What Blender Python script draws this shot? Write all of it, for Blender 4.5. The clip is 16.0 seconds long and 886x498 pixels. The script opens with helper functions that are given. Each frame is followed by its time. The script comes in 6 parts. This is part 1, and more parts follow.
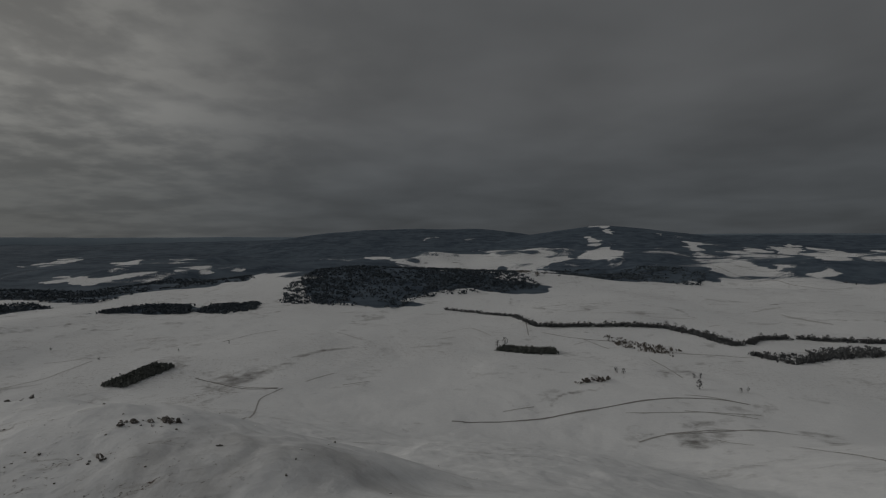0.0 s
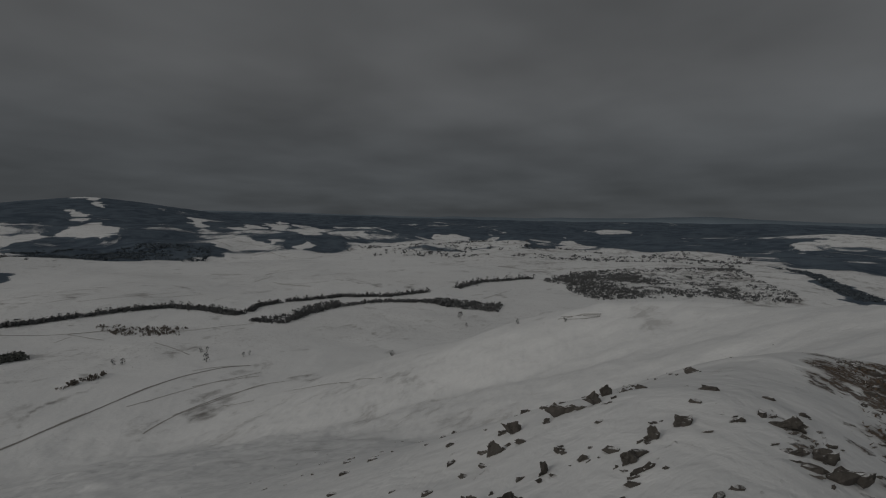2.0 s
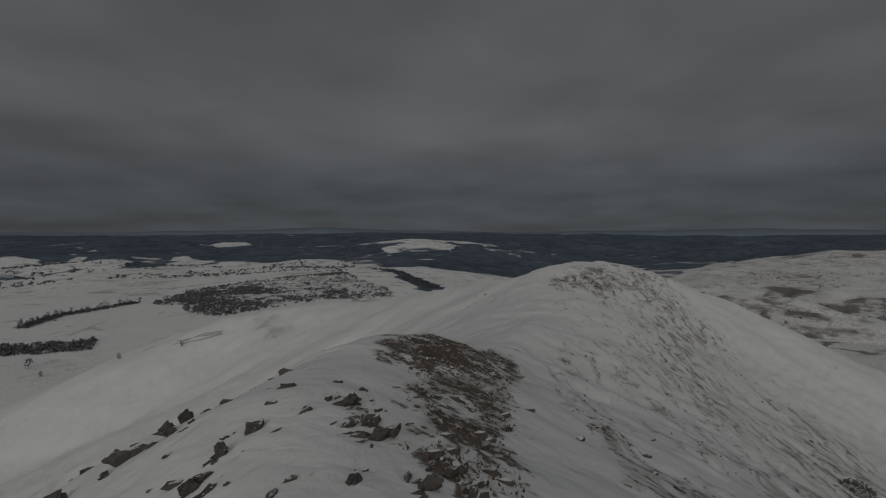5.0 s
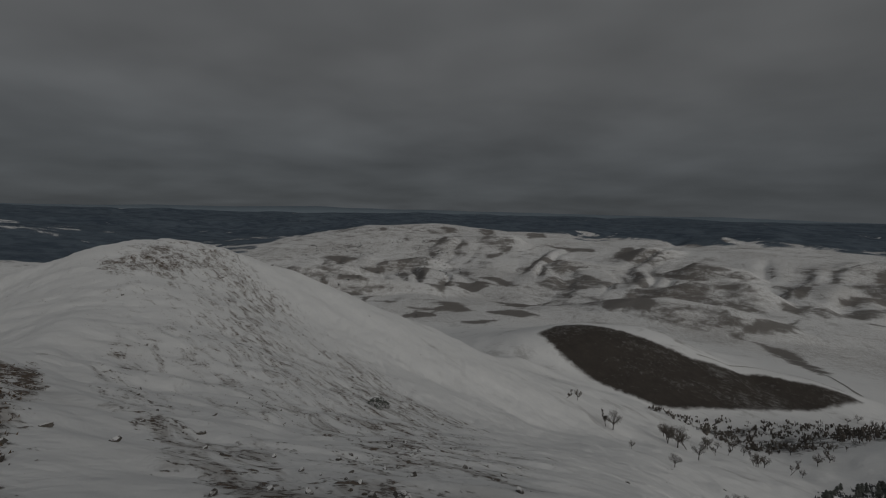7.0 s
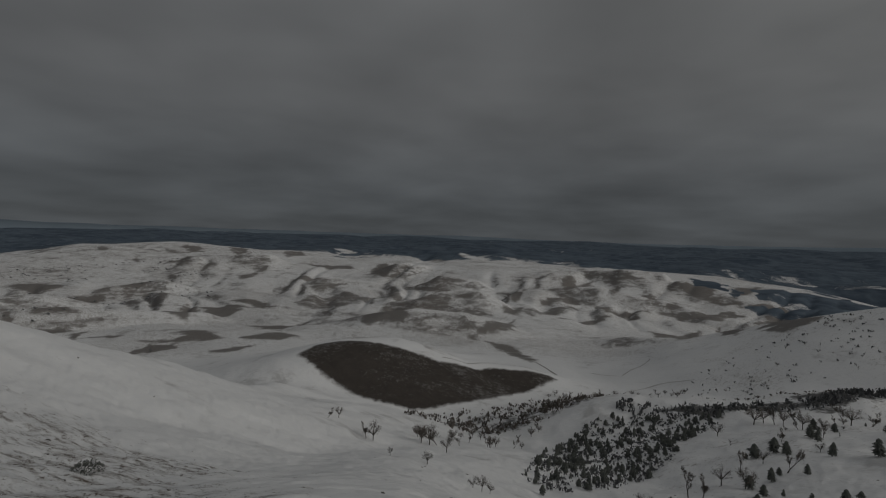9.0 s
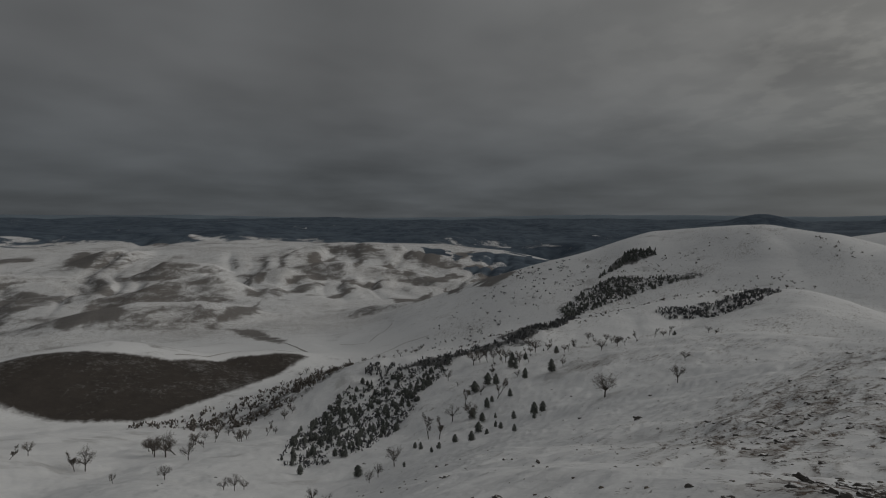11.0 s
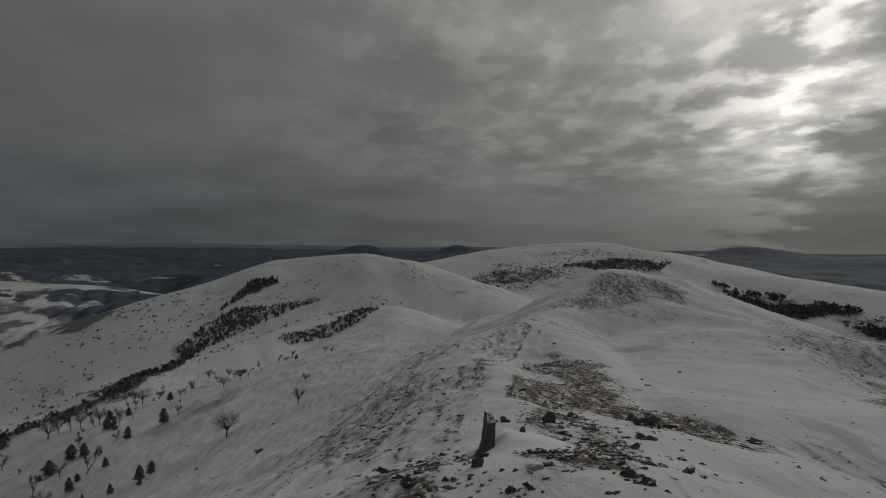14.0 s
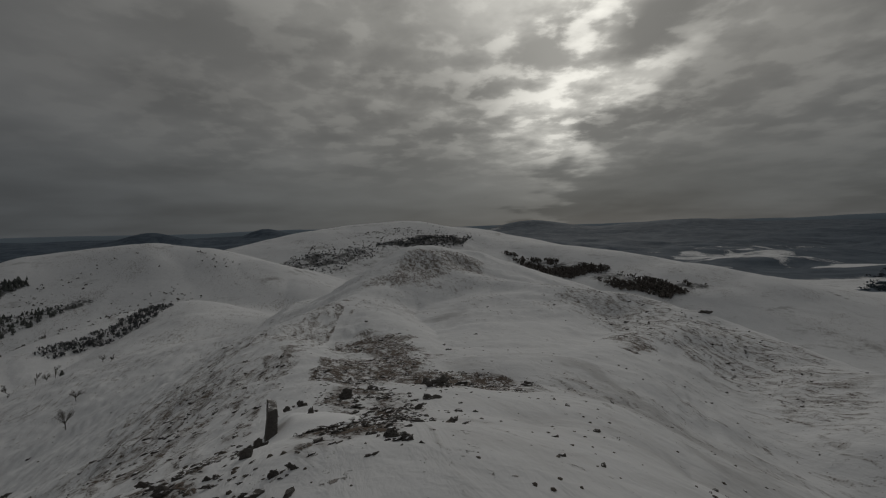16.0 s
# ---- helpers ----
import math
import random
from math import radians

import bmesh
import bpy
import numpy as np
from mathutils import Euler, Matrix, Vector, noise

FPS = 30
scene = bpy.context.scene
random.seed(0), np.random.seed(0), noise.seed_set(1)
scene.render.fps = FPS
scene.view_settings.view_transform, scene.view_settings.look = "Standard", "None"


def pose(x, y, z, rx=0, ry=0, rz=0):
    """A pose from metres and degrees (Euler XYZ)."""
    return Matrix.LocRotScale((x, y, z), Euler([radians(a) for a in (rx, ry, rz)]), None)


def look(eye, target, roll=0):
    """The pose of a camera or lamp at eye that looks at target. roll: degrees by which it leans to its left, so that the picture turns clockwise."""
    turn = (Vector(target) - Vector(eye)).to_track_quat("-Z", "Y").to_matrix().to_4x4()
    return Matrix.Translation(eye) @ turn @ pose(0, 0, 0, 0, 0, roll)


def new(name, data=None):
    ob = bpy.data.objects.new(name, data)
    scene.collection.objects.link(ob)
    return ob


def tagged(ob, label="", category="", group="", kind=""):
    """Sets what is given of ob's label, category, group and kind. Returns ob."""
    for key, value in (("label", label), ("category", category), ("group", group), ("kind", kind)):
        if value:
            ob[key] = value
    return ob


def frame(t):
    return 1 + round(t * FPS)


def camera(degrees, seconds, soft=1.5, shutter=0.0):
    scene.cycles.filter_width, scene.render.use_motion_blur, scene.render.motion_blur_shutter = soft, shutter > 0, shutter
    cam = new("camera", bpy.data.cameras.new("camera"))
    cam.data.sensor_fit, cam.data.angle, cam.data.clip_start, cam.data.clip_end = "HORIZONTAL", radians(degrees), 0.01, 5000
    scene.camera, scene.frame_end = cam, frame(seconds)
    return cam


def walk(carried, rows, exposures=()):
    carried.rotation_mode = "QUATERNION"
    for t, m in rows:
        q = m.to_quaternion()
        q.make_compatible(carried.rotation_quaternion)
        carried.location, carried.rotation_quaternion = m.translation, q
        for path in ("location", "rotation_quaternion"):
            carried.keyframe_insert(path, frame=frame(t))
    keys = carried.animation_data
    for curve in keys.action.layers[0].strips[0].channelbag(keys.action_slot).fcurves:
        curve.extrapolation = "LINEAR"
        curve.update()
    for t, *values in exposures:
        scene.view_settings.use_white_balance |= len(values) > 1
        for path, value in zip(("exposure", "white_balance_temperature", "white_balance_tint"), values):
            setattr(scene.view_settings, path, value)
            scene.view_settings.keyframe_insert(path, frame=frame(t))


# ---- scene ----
# The camera turns about a point on a snowy crest. Bearings run clockwise from +y.
cam = camera(85.88, 16.0, 1.15)
EYE = 2.0


def gaze(x, y, z, yaw, pitch, roll):
    return pose(x, y, z, 0, 0, yaw) @ pose(0, 0, 0, 90 + pitch, 0, 0) @ pose(0, 0, 0, 0, 0, roll)


PATH = [
    (0.0, -0.206, 0.625, 1.894, 0.00, -1.58, -0.60),
    (0.5, -0.019, 0.667, 1.904, -12.36, -1.96, -0.22),
    (1.0, 0.153, 0.774, 1.880, -28.50, -1.61, 0.11),
    (1.5, 0.195, 0.752, 1.934, -44.69, -2.11, 0.85),
    (2.0, 0.252, 0.825, 1.908, -55.00, -4.10, 1.23),
    (2.5, 0.276, 0.855, 1.862, -59.96, -6.33, 1.86),
    (3.0, 0.229, 0.776, 1.904, -63.92, -6.63, 2.75),
    (3.2, 0.235, 0.732, 1.924, -65.33, -5.83, 2.85),
    (5.3, 0.619, 0.310, 1.825, -107.38, -2.68, -0.17),
    (5.5, 0.593, 0.297, 1.831, -113.64, -3.07, -0.05),
    (6.0, 0.455, 0.322, 1.867, -127.50, -3.66, 0.53),
    (6.5, 0.342, 0.254, 1.875, -138.52, -4.27, 1.39),
    (7.0, 0.209, -0.008, 1.861, -146.79, -4.56, 1.33),
    (7.5, 0.082, -0.195, 1.832, -153.48, -3.39, 1.27),
    (8.0, 0.063, -0.332, 1.828, -159.35, -2.80, 1.45),
    (8.5, 0.065, -0.449, 1.804, -167.10, -2.15, 1.53),
    (9.0, 0.111, -0.562, 1.754, -175.16, -1.64, 1.76),
    (9.2, 0.133, -0.567, 1.744, -178.11, -1.47, 1.85),
    (11.3, 0.205, -0.714, 2.217, -209.60, -4.13, -0.03),
    (11.5, 0.178, -0.693, 2.227, -212.47, -3.59, -0.20),
    (12.0, 0.012, -0.703, 2.228, -219.15, -2.59, 0.12),
    (12.5, -0.133, -0.606, 2.235, -226.04, -1.48, 0.42),
    (13.0, -0.243, -0.558, 2.238, -234.34, -0.87, 0.39),
    (13.5, -0.257, -0.576, 2.223, -241.91, -0.22, 0.60),
    (14.0, -0.382, -0.609, 2.159, -248.43, -0.14, 0.76),
    (14.5, -0.446, -0.508, 2.147, -253.34, -0.94, -0.02),
    (15.0, -0.441, -0.257, 2.176, -257.63, -1.38, -0.35),
    (15.5, -0.461, 0.008, 2.200, -263.31, -1.85, -0.96),
    (16.0, -0.496, 0.263, 2.118, -270.51, -2.63, -1.62),
]
walk(cam, [(t, gaze(*row)) for t, *row in PATH], [(0.0, 0.04), (3.0, 0.02), (5.5, 0.08), (9.0, 0.18), (12.0, 0.38), (14.0, 0.10), (16.0, -0.10)])

# ---- world and light ----
SUN_BEARING, SUN_HEIGHT = 288.5, 21.0


class Graph:
    """A short hand for node trees: each call adds a node and returns its first output."""

    def __init__(self, tree):
        self.tree = tree
        tree.nodes.clear()

    def add(self, kind, *values, out=0, **settings):
        node = self.tree.nodes.new("ShaderNode" + kind)
        named = settings.pop("named", {})
        for key, value in settings.items():
            setattr(node, key, value)
        for slot, value in list(enumerate(values)) + list(named.items()):
            if value is None:
                continue
            if isinstance(value, bpy.types.NodeSocket):
                self.tree.links.new(value, node.inputs[slot])
            else:
                node.inputs[slot].default_value = value
        return node.outputs[out] if len(node.outputs) else node

    def math(self, op, a, b=0.0, c=0.0):
        return self.add("Math", a, b, c, operation=op)

    def vec(self, op, a, b=(0, 0, 0), out=0):
        return self.add("VectorMath", a, b, operation=op, out=out)

    def span(self, value, a, b, c=0.0, d=1.0):
        return self.add("MapRange", value, a, b, c, d, interpolation_type="SMOOTHSTEP")

    def mix(self, fac, a, b):
        return self.add("Mix", out=2, data_type="RGBA", named={0: fac, 6: a, 7: b})

    def noise(self, where, scale, detail=4.0, rough=0.55, warp=0.0):
        return self.add("TexNoise", named={"Vector": where, "Scale": scale, "Detail": detail, "Roughness": rough, "Distortion": warp})


world = bpy.data.worlds.new("overcast_sky")
scene.world = world
world.use_nodes = True
g = Graph(world.node_tree)
way = g.add("TexCoord")
parts = g.tree.nodes.new("ShaderNodeSeparateXYZ")
g.tree.links.new(way, parts.inputs[0])
up = g.math("MAXIMUM", parts.outputs[2], 0.0)
# clouds lie in a flat layer: foreshortened towards the horizon
flat = g.vec("MULTIPLY", way, (1, 1, 0))
depth = g.math("ADD", up, 0.16)
layer = g.vec("DIVIDE", flat, g.add("CombineXYZ", depth, depth, depth))
big = g.noise(layer, 0.55, 2, 0.5, 0.3)
mid = g.noise(layer, 1.5, 3, 0.46, 0.12)
cells = g.noise(g.vec("ADD", layer, (3.1, 7.4, 0.0)), 4.6, 5, 0.52, 0.10)
a = radians(SUN_BEARING)
e = radians(SUN_HEIGHT)


def towards(bearing, height):
    c, d = radians(bearing), radians(height)
    return (math.sin(c) * math.cos(d), math.cos(c) * math.cos(d), math.sin(d))


def lobe(bearing, height, power):
    """Light spreading through the cloud round one direction."""
    return g.math("POWER", g.math("MAXIMUM", g.vec("DOT_PRODUCT", way, towards(bearing, height), out=1), 0.0), power)


sun_way = towards(SUN_BEARING, SUN_HEIGHT)
sheet = g.math("ADD", g.math("MULTIPLY", big, 0.85), g.math("MULTIPLY", mid, 0.55))
thick = g.span(g.math("ADD", g.math("MULTIPLY", mid, 0.55), g.math("MULTIPLY", cells, 0.45)), 0.40, 0.60)
gaps = g.math("ADD", g.math("MULTIPLY", thick, 0.75), g.math("MULTIPLY", g.span(cells, 0.48, 0.60), 0.45))
calm = g.span(up, 0.05, 0.20)
gaps = g.math("ADD", g.math("MULTIPLY", g.math("SUBTRACT", gaps, 0.5), calm), 0.5)
lit = g.math("ADD", 0.24, g.math("MULTIPLY", sheet, 1.04))
halo = lobe(SUN_BEARING - 3, SUN_HEIGHT + 4, 4.2)
wide = lobe(255, 58, 3.0)
core = g.math("ADD", lobe(SUN_BEARING, SUN_HEIGHT + 3, 60.0), g.math("MULTIPLY", lobe(SUN_BEARING - 4, SUN_HEIGHT - 10, 150.0), 0.55))


def bank_edge(one, two, low, high, floor):
    """Less light on the far side of a ragged cloud edge that runs through two directions."""
    across = Vector(towards(*one)).cross(Vector(towards(*two))).normalized()
    side = g.math("ADD", g.vec("DOT_PRODUCT", way, tuple(across), out=1), g.math("MULTIPLY", g.math("SUBTRACT", mid, 0.5), 0.45))
    return g.span(g.math("ADD", side, g.math("MULTIPLY", g.math("SUBTRACT", cells, 0.5), 0.10)), low, high, floor, 1.0)


banks = g.math("MULTIPLY", bank_edge((294, 16), (285, 5), -0.02, 0.05, 0.42), bank_edge((267, 16), (248, 24), -0.06, 0.05, 0.78))
glow = g.math("ADD", g.math("MULTIPLY", wide, g.math("MULTIPLY", sheet, 0.72)), g.math("MULTIPLY", halo, g.math("ADD", 0.58, g.math("MULTIPLY", gaps, 0.95))))
glow = g.math("ADD", glow, g.math("MULTIPLY", core, g.math("ADD", 1.3, g.math("MULTIPLY", gaps, 3.6))))
thin_place = g.math("MULTIPLY", lobe(322, 14, 26.0), g.math("ADD", 0.16, g.math("MULTIPLY", thick, 0.36)))
rise = g.span(up, 0.35, 1.0, 1.0, 1.6)
low = g.span(up, 0.0, 0.22, 0.66, 1.0)
base = g.math("MULTIPLY", g.math("MULTIPLY", lit, rise), low)
cloud = g.mix(g.math("MINIMUM", g.math("MULTIPLY", halo, 1.3), 1.0), (0.0855, 0.0880, 0.0903, 1), (0.110, 0.108, 0.102, 1))
tint = g.mix(g.span(up, 0.0, 0.30), (0.945, 1.0, 1.045, 1), (1.0, 1.0, 1.0, 1))
cloud = g.vec("MULTIPLY", cloud, tint)
grey = g.vec("MULTIPLY", cloud, g.add("CombineXYZ", base, base, base))
glow = g.math("MULTIPLY", g.math("ADD", g.math("MULTIPLY", glow, banks), thin_place), g.span(up, 0.02, 0.24, 0.66, 1.0))
warm = g.vec("MULTIPLY", (0.133, 0.130, 0.119), g.add("CombineXYZ", glow, glow, glow))
# clear air over the clouds, dimmed by them
clear = g.add("TexSky", sky_type="NISHITA", sun_disc=False, sun_elevation=e, sun_rotation=a, altitude=700.0)
veil = g.vec("MULTIPLY", clear, (0.0004, 0.0004, 0.0004))
total = g.vec("ADD", g.vec("ADD", grey, warm), veil)
g.add("OutputWorld", g.add("Background", total, 1.0))

sun = new("sun", bpy.data.lights.new("sun", "SUN"))
sun.data.energy, sun.data.angle, sun.data.color = 0.56, radians(24), (1.0, 0.96, 0.90)
sun.matrix_world = look([400 * c for c in sun_way], (0, 0, 0))
scene.view_settings.exposure = 0.0

# ---- landform: crests, flanks and the plain, as a function of the place ----
def value_noise(x, y, seed):
    xi, yi = np.floor(x).astype(np.int64), np.floor(y).astype(np.int64)
    u, v = x - xi, y - yi
    u, v = u * u * u * (u * (u * 6 - 15) + 10), v * v * v * (v * (v * 6 - 15) + 10)

    def corner(i, j):
        n = (i * 374761393 + j * 668265263 + seed * 974634777) & 0xFFFFFFFF
        n = ((n ^ (n >> 13)) * 1274126177) & 0xFFFFFFFF
        return ((n ^ (n >> 16)) & 0xFFFFFF) / float(0xFFFFFF) * 2 - 1

    a = corner(xi, yi) * (1 - u) + corner(xi + 1, yi) * u
    b = corner(xi, yi + 1) * (1 - u) + corner(xi + 1, yi + 1) * u
    return a * (1 - v) + b * v


def fbm(x, y, size, octaves=4, seed=1, ridged=False):
    total, gain, f = 0.0 * x, 1.0, 1.0 / size
    for k in range(octaves):
        n = value_noise(x * f + 17.3 * k, y * f - 9.1 * k, seed + k)
        total = total + gain * ((1 - 2 * np.abs(n)) if ridged else n)
        gain, f = gain * 0.5, f * 2.03
    return total


def place(bearing, r):
    return r * math.sin(radians(bearing)), r * math.cos(radians(bearing))


def smooth_max(a, b, k):
    h = np.maximum(k - np.abs(a - b), 0.0)
    return np.maximum(a, b) + h * h / (4 * k)


# crests as (bearing, distance, height against the eye), with the flank's slope and the rounding of the top
CREST_EAST = [(0, 0, -2.05), (80, 6, -2.06), (88, 10, -2.62), (96, 17, -3.9), (103, 24, -5.7), (107, 32, -7.6), (110, 46, -9.3)]
KNOLL_EAST = [(108, 34, -8.4), (110, 46, -9.4), (112, 68, -8.7), (113.5, 88, -6.3), (116, 98, -6.4), (118, 135, -12)]
CREST_WEST = [(0, 0, -2.05), (262, 8, -3.6), (255, 16, -5.4), (253, 32, -8.5), (251, 70, -13.6), (260, 95, -14.6), (266, 130, -12.0)]
KNOLL_WEST = [(262, 124, -13), (265.5, 138, -7.4), (269.5, 152, -4.4), (274, 160, -7.6), (277, 165, -12)]
SHOULDER_NORTH = [(107, 104, -11.5), (99, 122, -15.4), (91, 150, -21), (82, 175, -26.5), (75, 190, -31), (70, 215, -44), (68, 250, -62)]
SPUR_SOUTH = [(118, 95, -8.5), (126, 106, -13.5), (135, 118, -23.2), (142, 130, -32), (151, 160, -49), (155, 220, -65)]
SPUR_NORTHWEST = [(275, 125, -12.2), (284, 105, -13.9), (293, 98, -14.7), (302, 82, -15.9), (309, 68, -16.0), (315, 56, -14.0), (321, 42, -12.2), (327, 36, -12.5), (331, 33, -12.8), (335, 31, -13.2)]
BULGE_NORTHWEST = [(262, 8, -3.6), (272, 16, -6.2), (280.8, 30, -9.6), (290, 58, -13.4), (298, 84, -15.4)]
BACK_WEST = [(262, 8, -3.6), (266, 15, -5.6), (267, 30, -9.1), (265, 60, -13.2), (262, 95, -14.6)]
PLATEAU_WEST = [(268, 14, -5.3), (275, 30, -9.5), (278, 50, -12.6), (279, 75, -15.0), (281, 102, -14.6)]
SPUR_GULLY = [(251, 112, -25), (247, 200, -37), (242, 320, -40), (236, 300, -43), (229, 260, -48), (218.5, 230, -55), (210, 215, -63), (198, 215, -68)]
HILL_BROWN = [(157, 285, -71), (163, 305, -68), (168, 325, -71.5), (176, 335, -86), (184, 345, -92), (190, 355, -103)]
HILL_WEST = [(258.5, 400, -55), (253, 420, -38), (248, 450, -23), (244, 470, -12), (240, 480, -7.2), (230, 490, -13), (221, 520, -53), (213, 560, -90), (197, 650, -122)]
HILL_FAR_WEST = [(247, 760, -40), (256, 800, 0.5), (261, 850, 8.5), (267, 900, 14.0), (272, 930, 0), (280, 800, -28), (288, 740, -38), (296, 700, -55), (303, 690, -69), (314, 720, -94), (322, 850, -114)]
HILL_WOODED = [(343, 1250, -95), (350, 1180, -74), (356, 1100, -76), (6, 1150, -88)]
RANGE_NORTH = [(340, 3200, -34), (344, 3300, -2), (348, 3400, 32), (351, 3450, 46), (357, 3500, 54), (1, 3500, 46), (3.5, 3500, 50), (7, 3500, 6), (12, 3400, -14), (15, 3250, 20), (18.6, 3200, 54), (20.5, 3200, 36), (24.5, 3200, -18), (33, 3400, -12), (45, 3600, -22)]
MASSIF_SOUTH = [(127, 1900, -150), (134, 2050, -130), (139.5, 2150, -66), (146, 2200, -58), (151, 2150, -64), (161, 2000, -104), (168, 1900, -124)]
HILLS_SOUTHWEST = [(168, 1750, -118), (179, 1700, -94), (187, 1700, -96), (196, 1750, -100), (206, 1800, -108), (216, 1900, -122)]
HILL_EAST = [(90, 2500, -66), (95.5, 2450, -42), (99, 2450, -52), (104, 2500, -80)]
# rounded tops among the southern hills, and single hills on the horizon (with height and breadth)
KNOBS = [(142.2, 1969), (145.8, 2056), (139.7, 2004), (146.2, 1724), (151.9, 1750), (155.2, 1721), (149.5, 1578), (171.0, 1568), (137.7, 1400), (187.7, 1431), (191.3, 1550), (195.0, 1544), (197.5, 1567), (200.1, 1519), (204.9, 1498), (208.7, 1483)]
HORIZON_HILLS = [(239.0, 3900, 12, 200), (250.2, 3900, 20, 170), (281.1, 3900, 30, 330), (297.9, 3900, 6, 480), (186.9, 3900, -53, 260), (203.6, 3900, -37, 320)]
# lesser rounded hills in the southern basin, with the slope of both flanks
BASIN_HILLS = [([(153, 1300, -165), (156.6, 1300, -148), (162.1, 1300, -122), (166.4, 1300, -133), (173, 1300, -164)], 0.30),
               ([(140.7, 1320, -138), (144.4, 1320, -126), (147.8, 1320, -147), (151, 1320, -168)], 0.30),
               ([(130, 1050, -124), (134.9, 1050, -121), (139.6, 1050, -140), (142.4, 1050, -155)], 0.26),
               ([(130, 830, -120), (133.4, 830, -115), (136.5, 830, -113), (141.3, 830, -121), (147.9, 830, -134)], 0.22),
               ([(150.9, 900, -142), (156, 900, -145), (164.6, 900, -137), (172.7, 890, -116), (174.6, 880, -104), (178.5, 880, -101), (180.9, 880, -116), (183.9, 880, -134)], 0.28),
               ([(165.2, 690, -124), (168.7, 690, -112), (172, 690, -107), (176.5, 690, -110)], 0.18),
               ([(182.4, 1200, -136), (186.7, 1200, -119), (192.5, 1200, -111), (197.5, 1200, -128), (202.7, 1200, -145)], 0.34),
               ([(173.2, 1230, -124), (175.8, 1230, -103), (179, 1230, -112), (181.9, 1230, -138)], 0.34)]
HOLLOW_WEST = [(258, 178), (254, 145), (250, 138), (247, 205)]
# slopes to the left and right of the crest's line
CRESTS = [(CREST_EAST, 0.62, 0.47, 1.0), (KNOLL_EAST, 0.55, 0.58, 9), (CREST_WEST, 0.50, 0.55, 3), (KNOLL_WEST, 0.40, 0.42, 9), (SHOULDER_NORTH, 0.50, 0.42, 8), (SPUR_SOUTH, 0.42, 0.55, 5), (SPUR_NORTHWEST, 0.60, 0.36, 5), (BULGE_NORTHWEST, 0.60, 0.55, 5), (BACK_WEST, 0.50, 0.50, 5),
          (SPUR_GULLY, 0.42, 0.42, 16), (HILL_BROWN, 0.36, 0.36, 14), (HILL_WEST, 0.42, 0.42, 15), (HILL_FAR_WEST, 0.30, 0.30, 60), (HILL_WOODED, 0.20, 0.20, 90),
          (RANGE_NORTH, 0.17, 0.17, 110), (MASSIF_SOUTH, 0.16, 0.16, 120), (HILLS_SOUTHWEST, 0.18, 0.18, 120), (HILL_EAST, 0.16, 0.16, 120)]


def crest_height(x, y, points, left, right, rounding):
    best = np.full(np.shape(x), -1e9)
    at = [(*place(b, r), z) for b, r, z in points]
    for (ax, ay, az), (bx, by, bz) in zip(at, at[1:]):
        dx, dy = bx - ax, by - ay
        length = math.hypot(dx, dy)
        s = np.clip(((x - ax) * dx + (y - ay) * dy) / length ** 2, 0, 1)
        d = np.hypot(x - ax - s * dx, y - ay - s * dy)
        side = np.clip((dx * (y - ay) - dy * (x - ax)) / length / np.maximum(d, 1e-6) * 0.5 + 0.5, 0, 1)
        slope = right + (left - right) * side
        # flanks ease off as they go down
        reach = np.sqrt(d * d + rounding ** 2) - rounding
        reach = reach - 0.16 * np.maximum(reach - 60, 0)
        best = np.maximum(best, az + (bz - az) * s - slope * reach)
    return best


def bearing_of(x, y):
    return np.degrees(np.arctan2(x, y)) % 360


def within(b, low, high, soft):
    """1 between two bearings, fading out over soft degrees."""
    half = ((high - low) % 360) / 2
    off = np.abs((b - low - half + 180) % 360 - 180)
    return np.clip((half + soft - off) / soft, 0, 1)


def smooth_ramp(v, a, b):
    t = np.clip((v - a) / (b - a), 0, 1)
    return t * t * (3 - 2 * t)


# how high the southern hilltops stand, by bearing, in degrees against the eye
HILLTOPS = ([120, 126, 130, 134, 138, 143, 149, 153, 160, 166, 172, 179, 187, 199, 204, 208, 213, 218],
            [-3.3, -3.3, -3.4, -3.0, -1.9, -1.6, -1.5, -2.0, -2.85, -3.3, -3.2, -2.95, -2.95, -3.05, -2.9, -3.5, -4.3, -5.2])


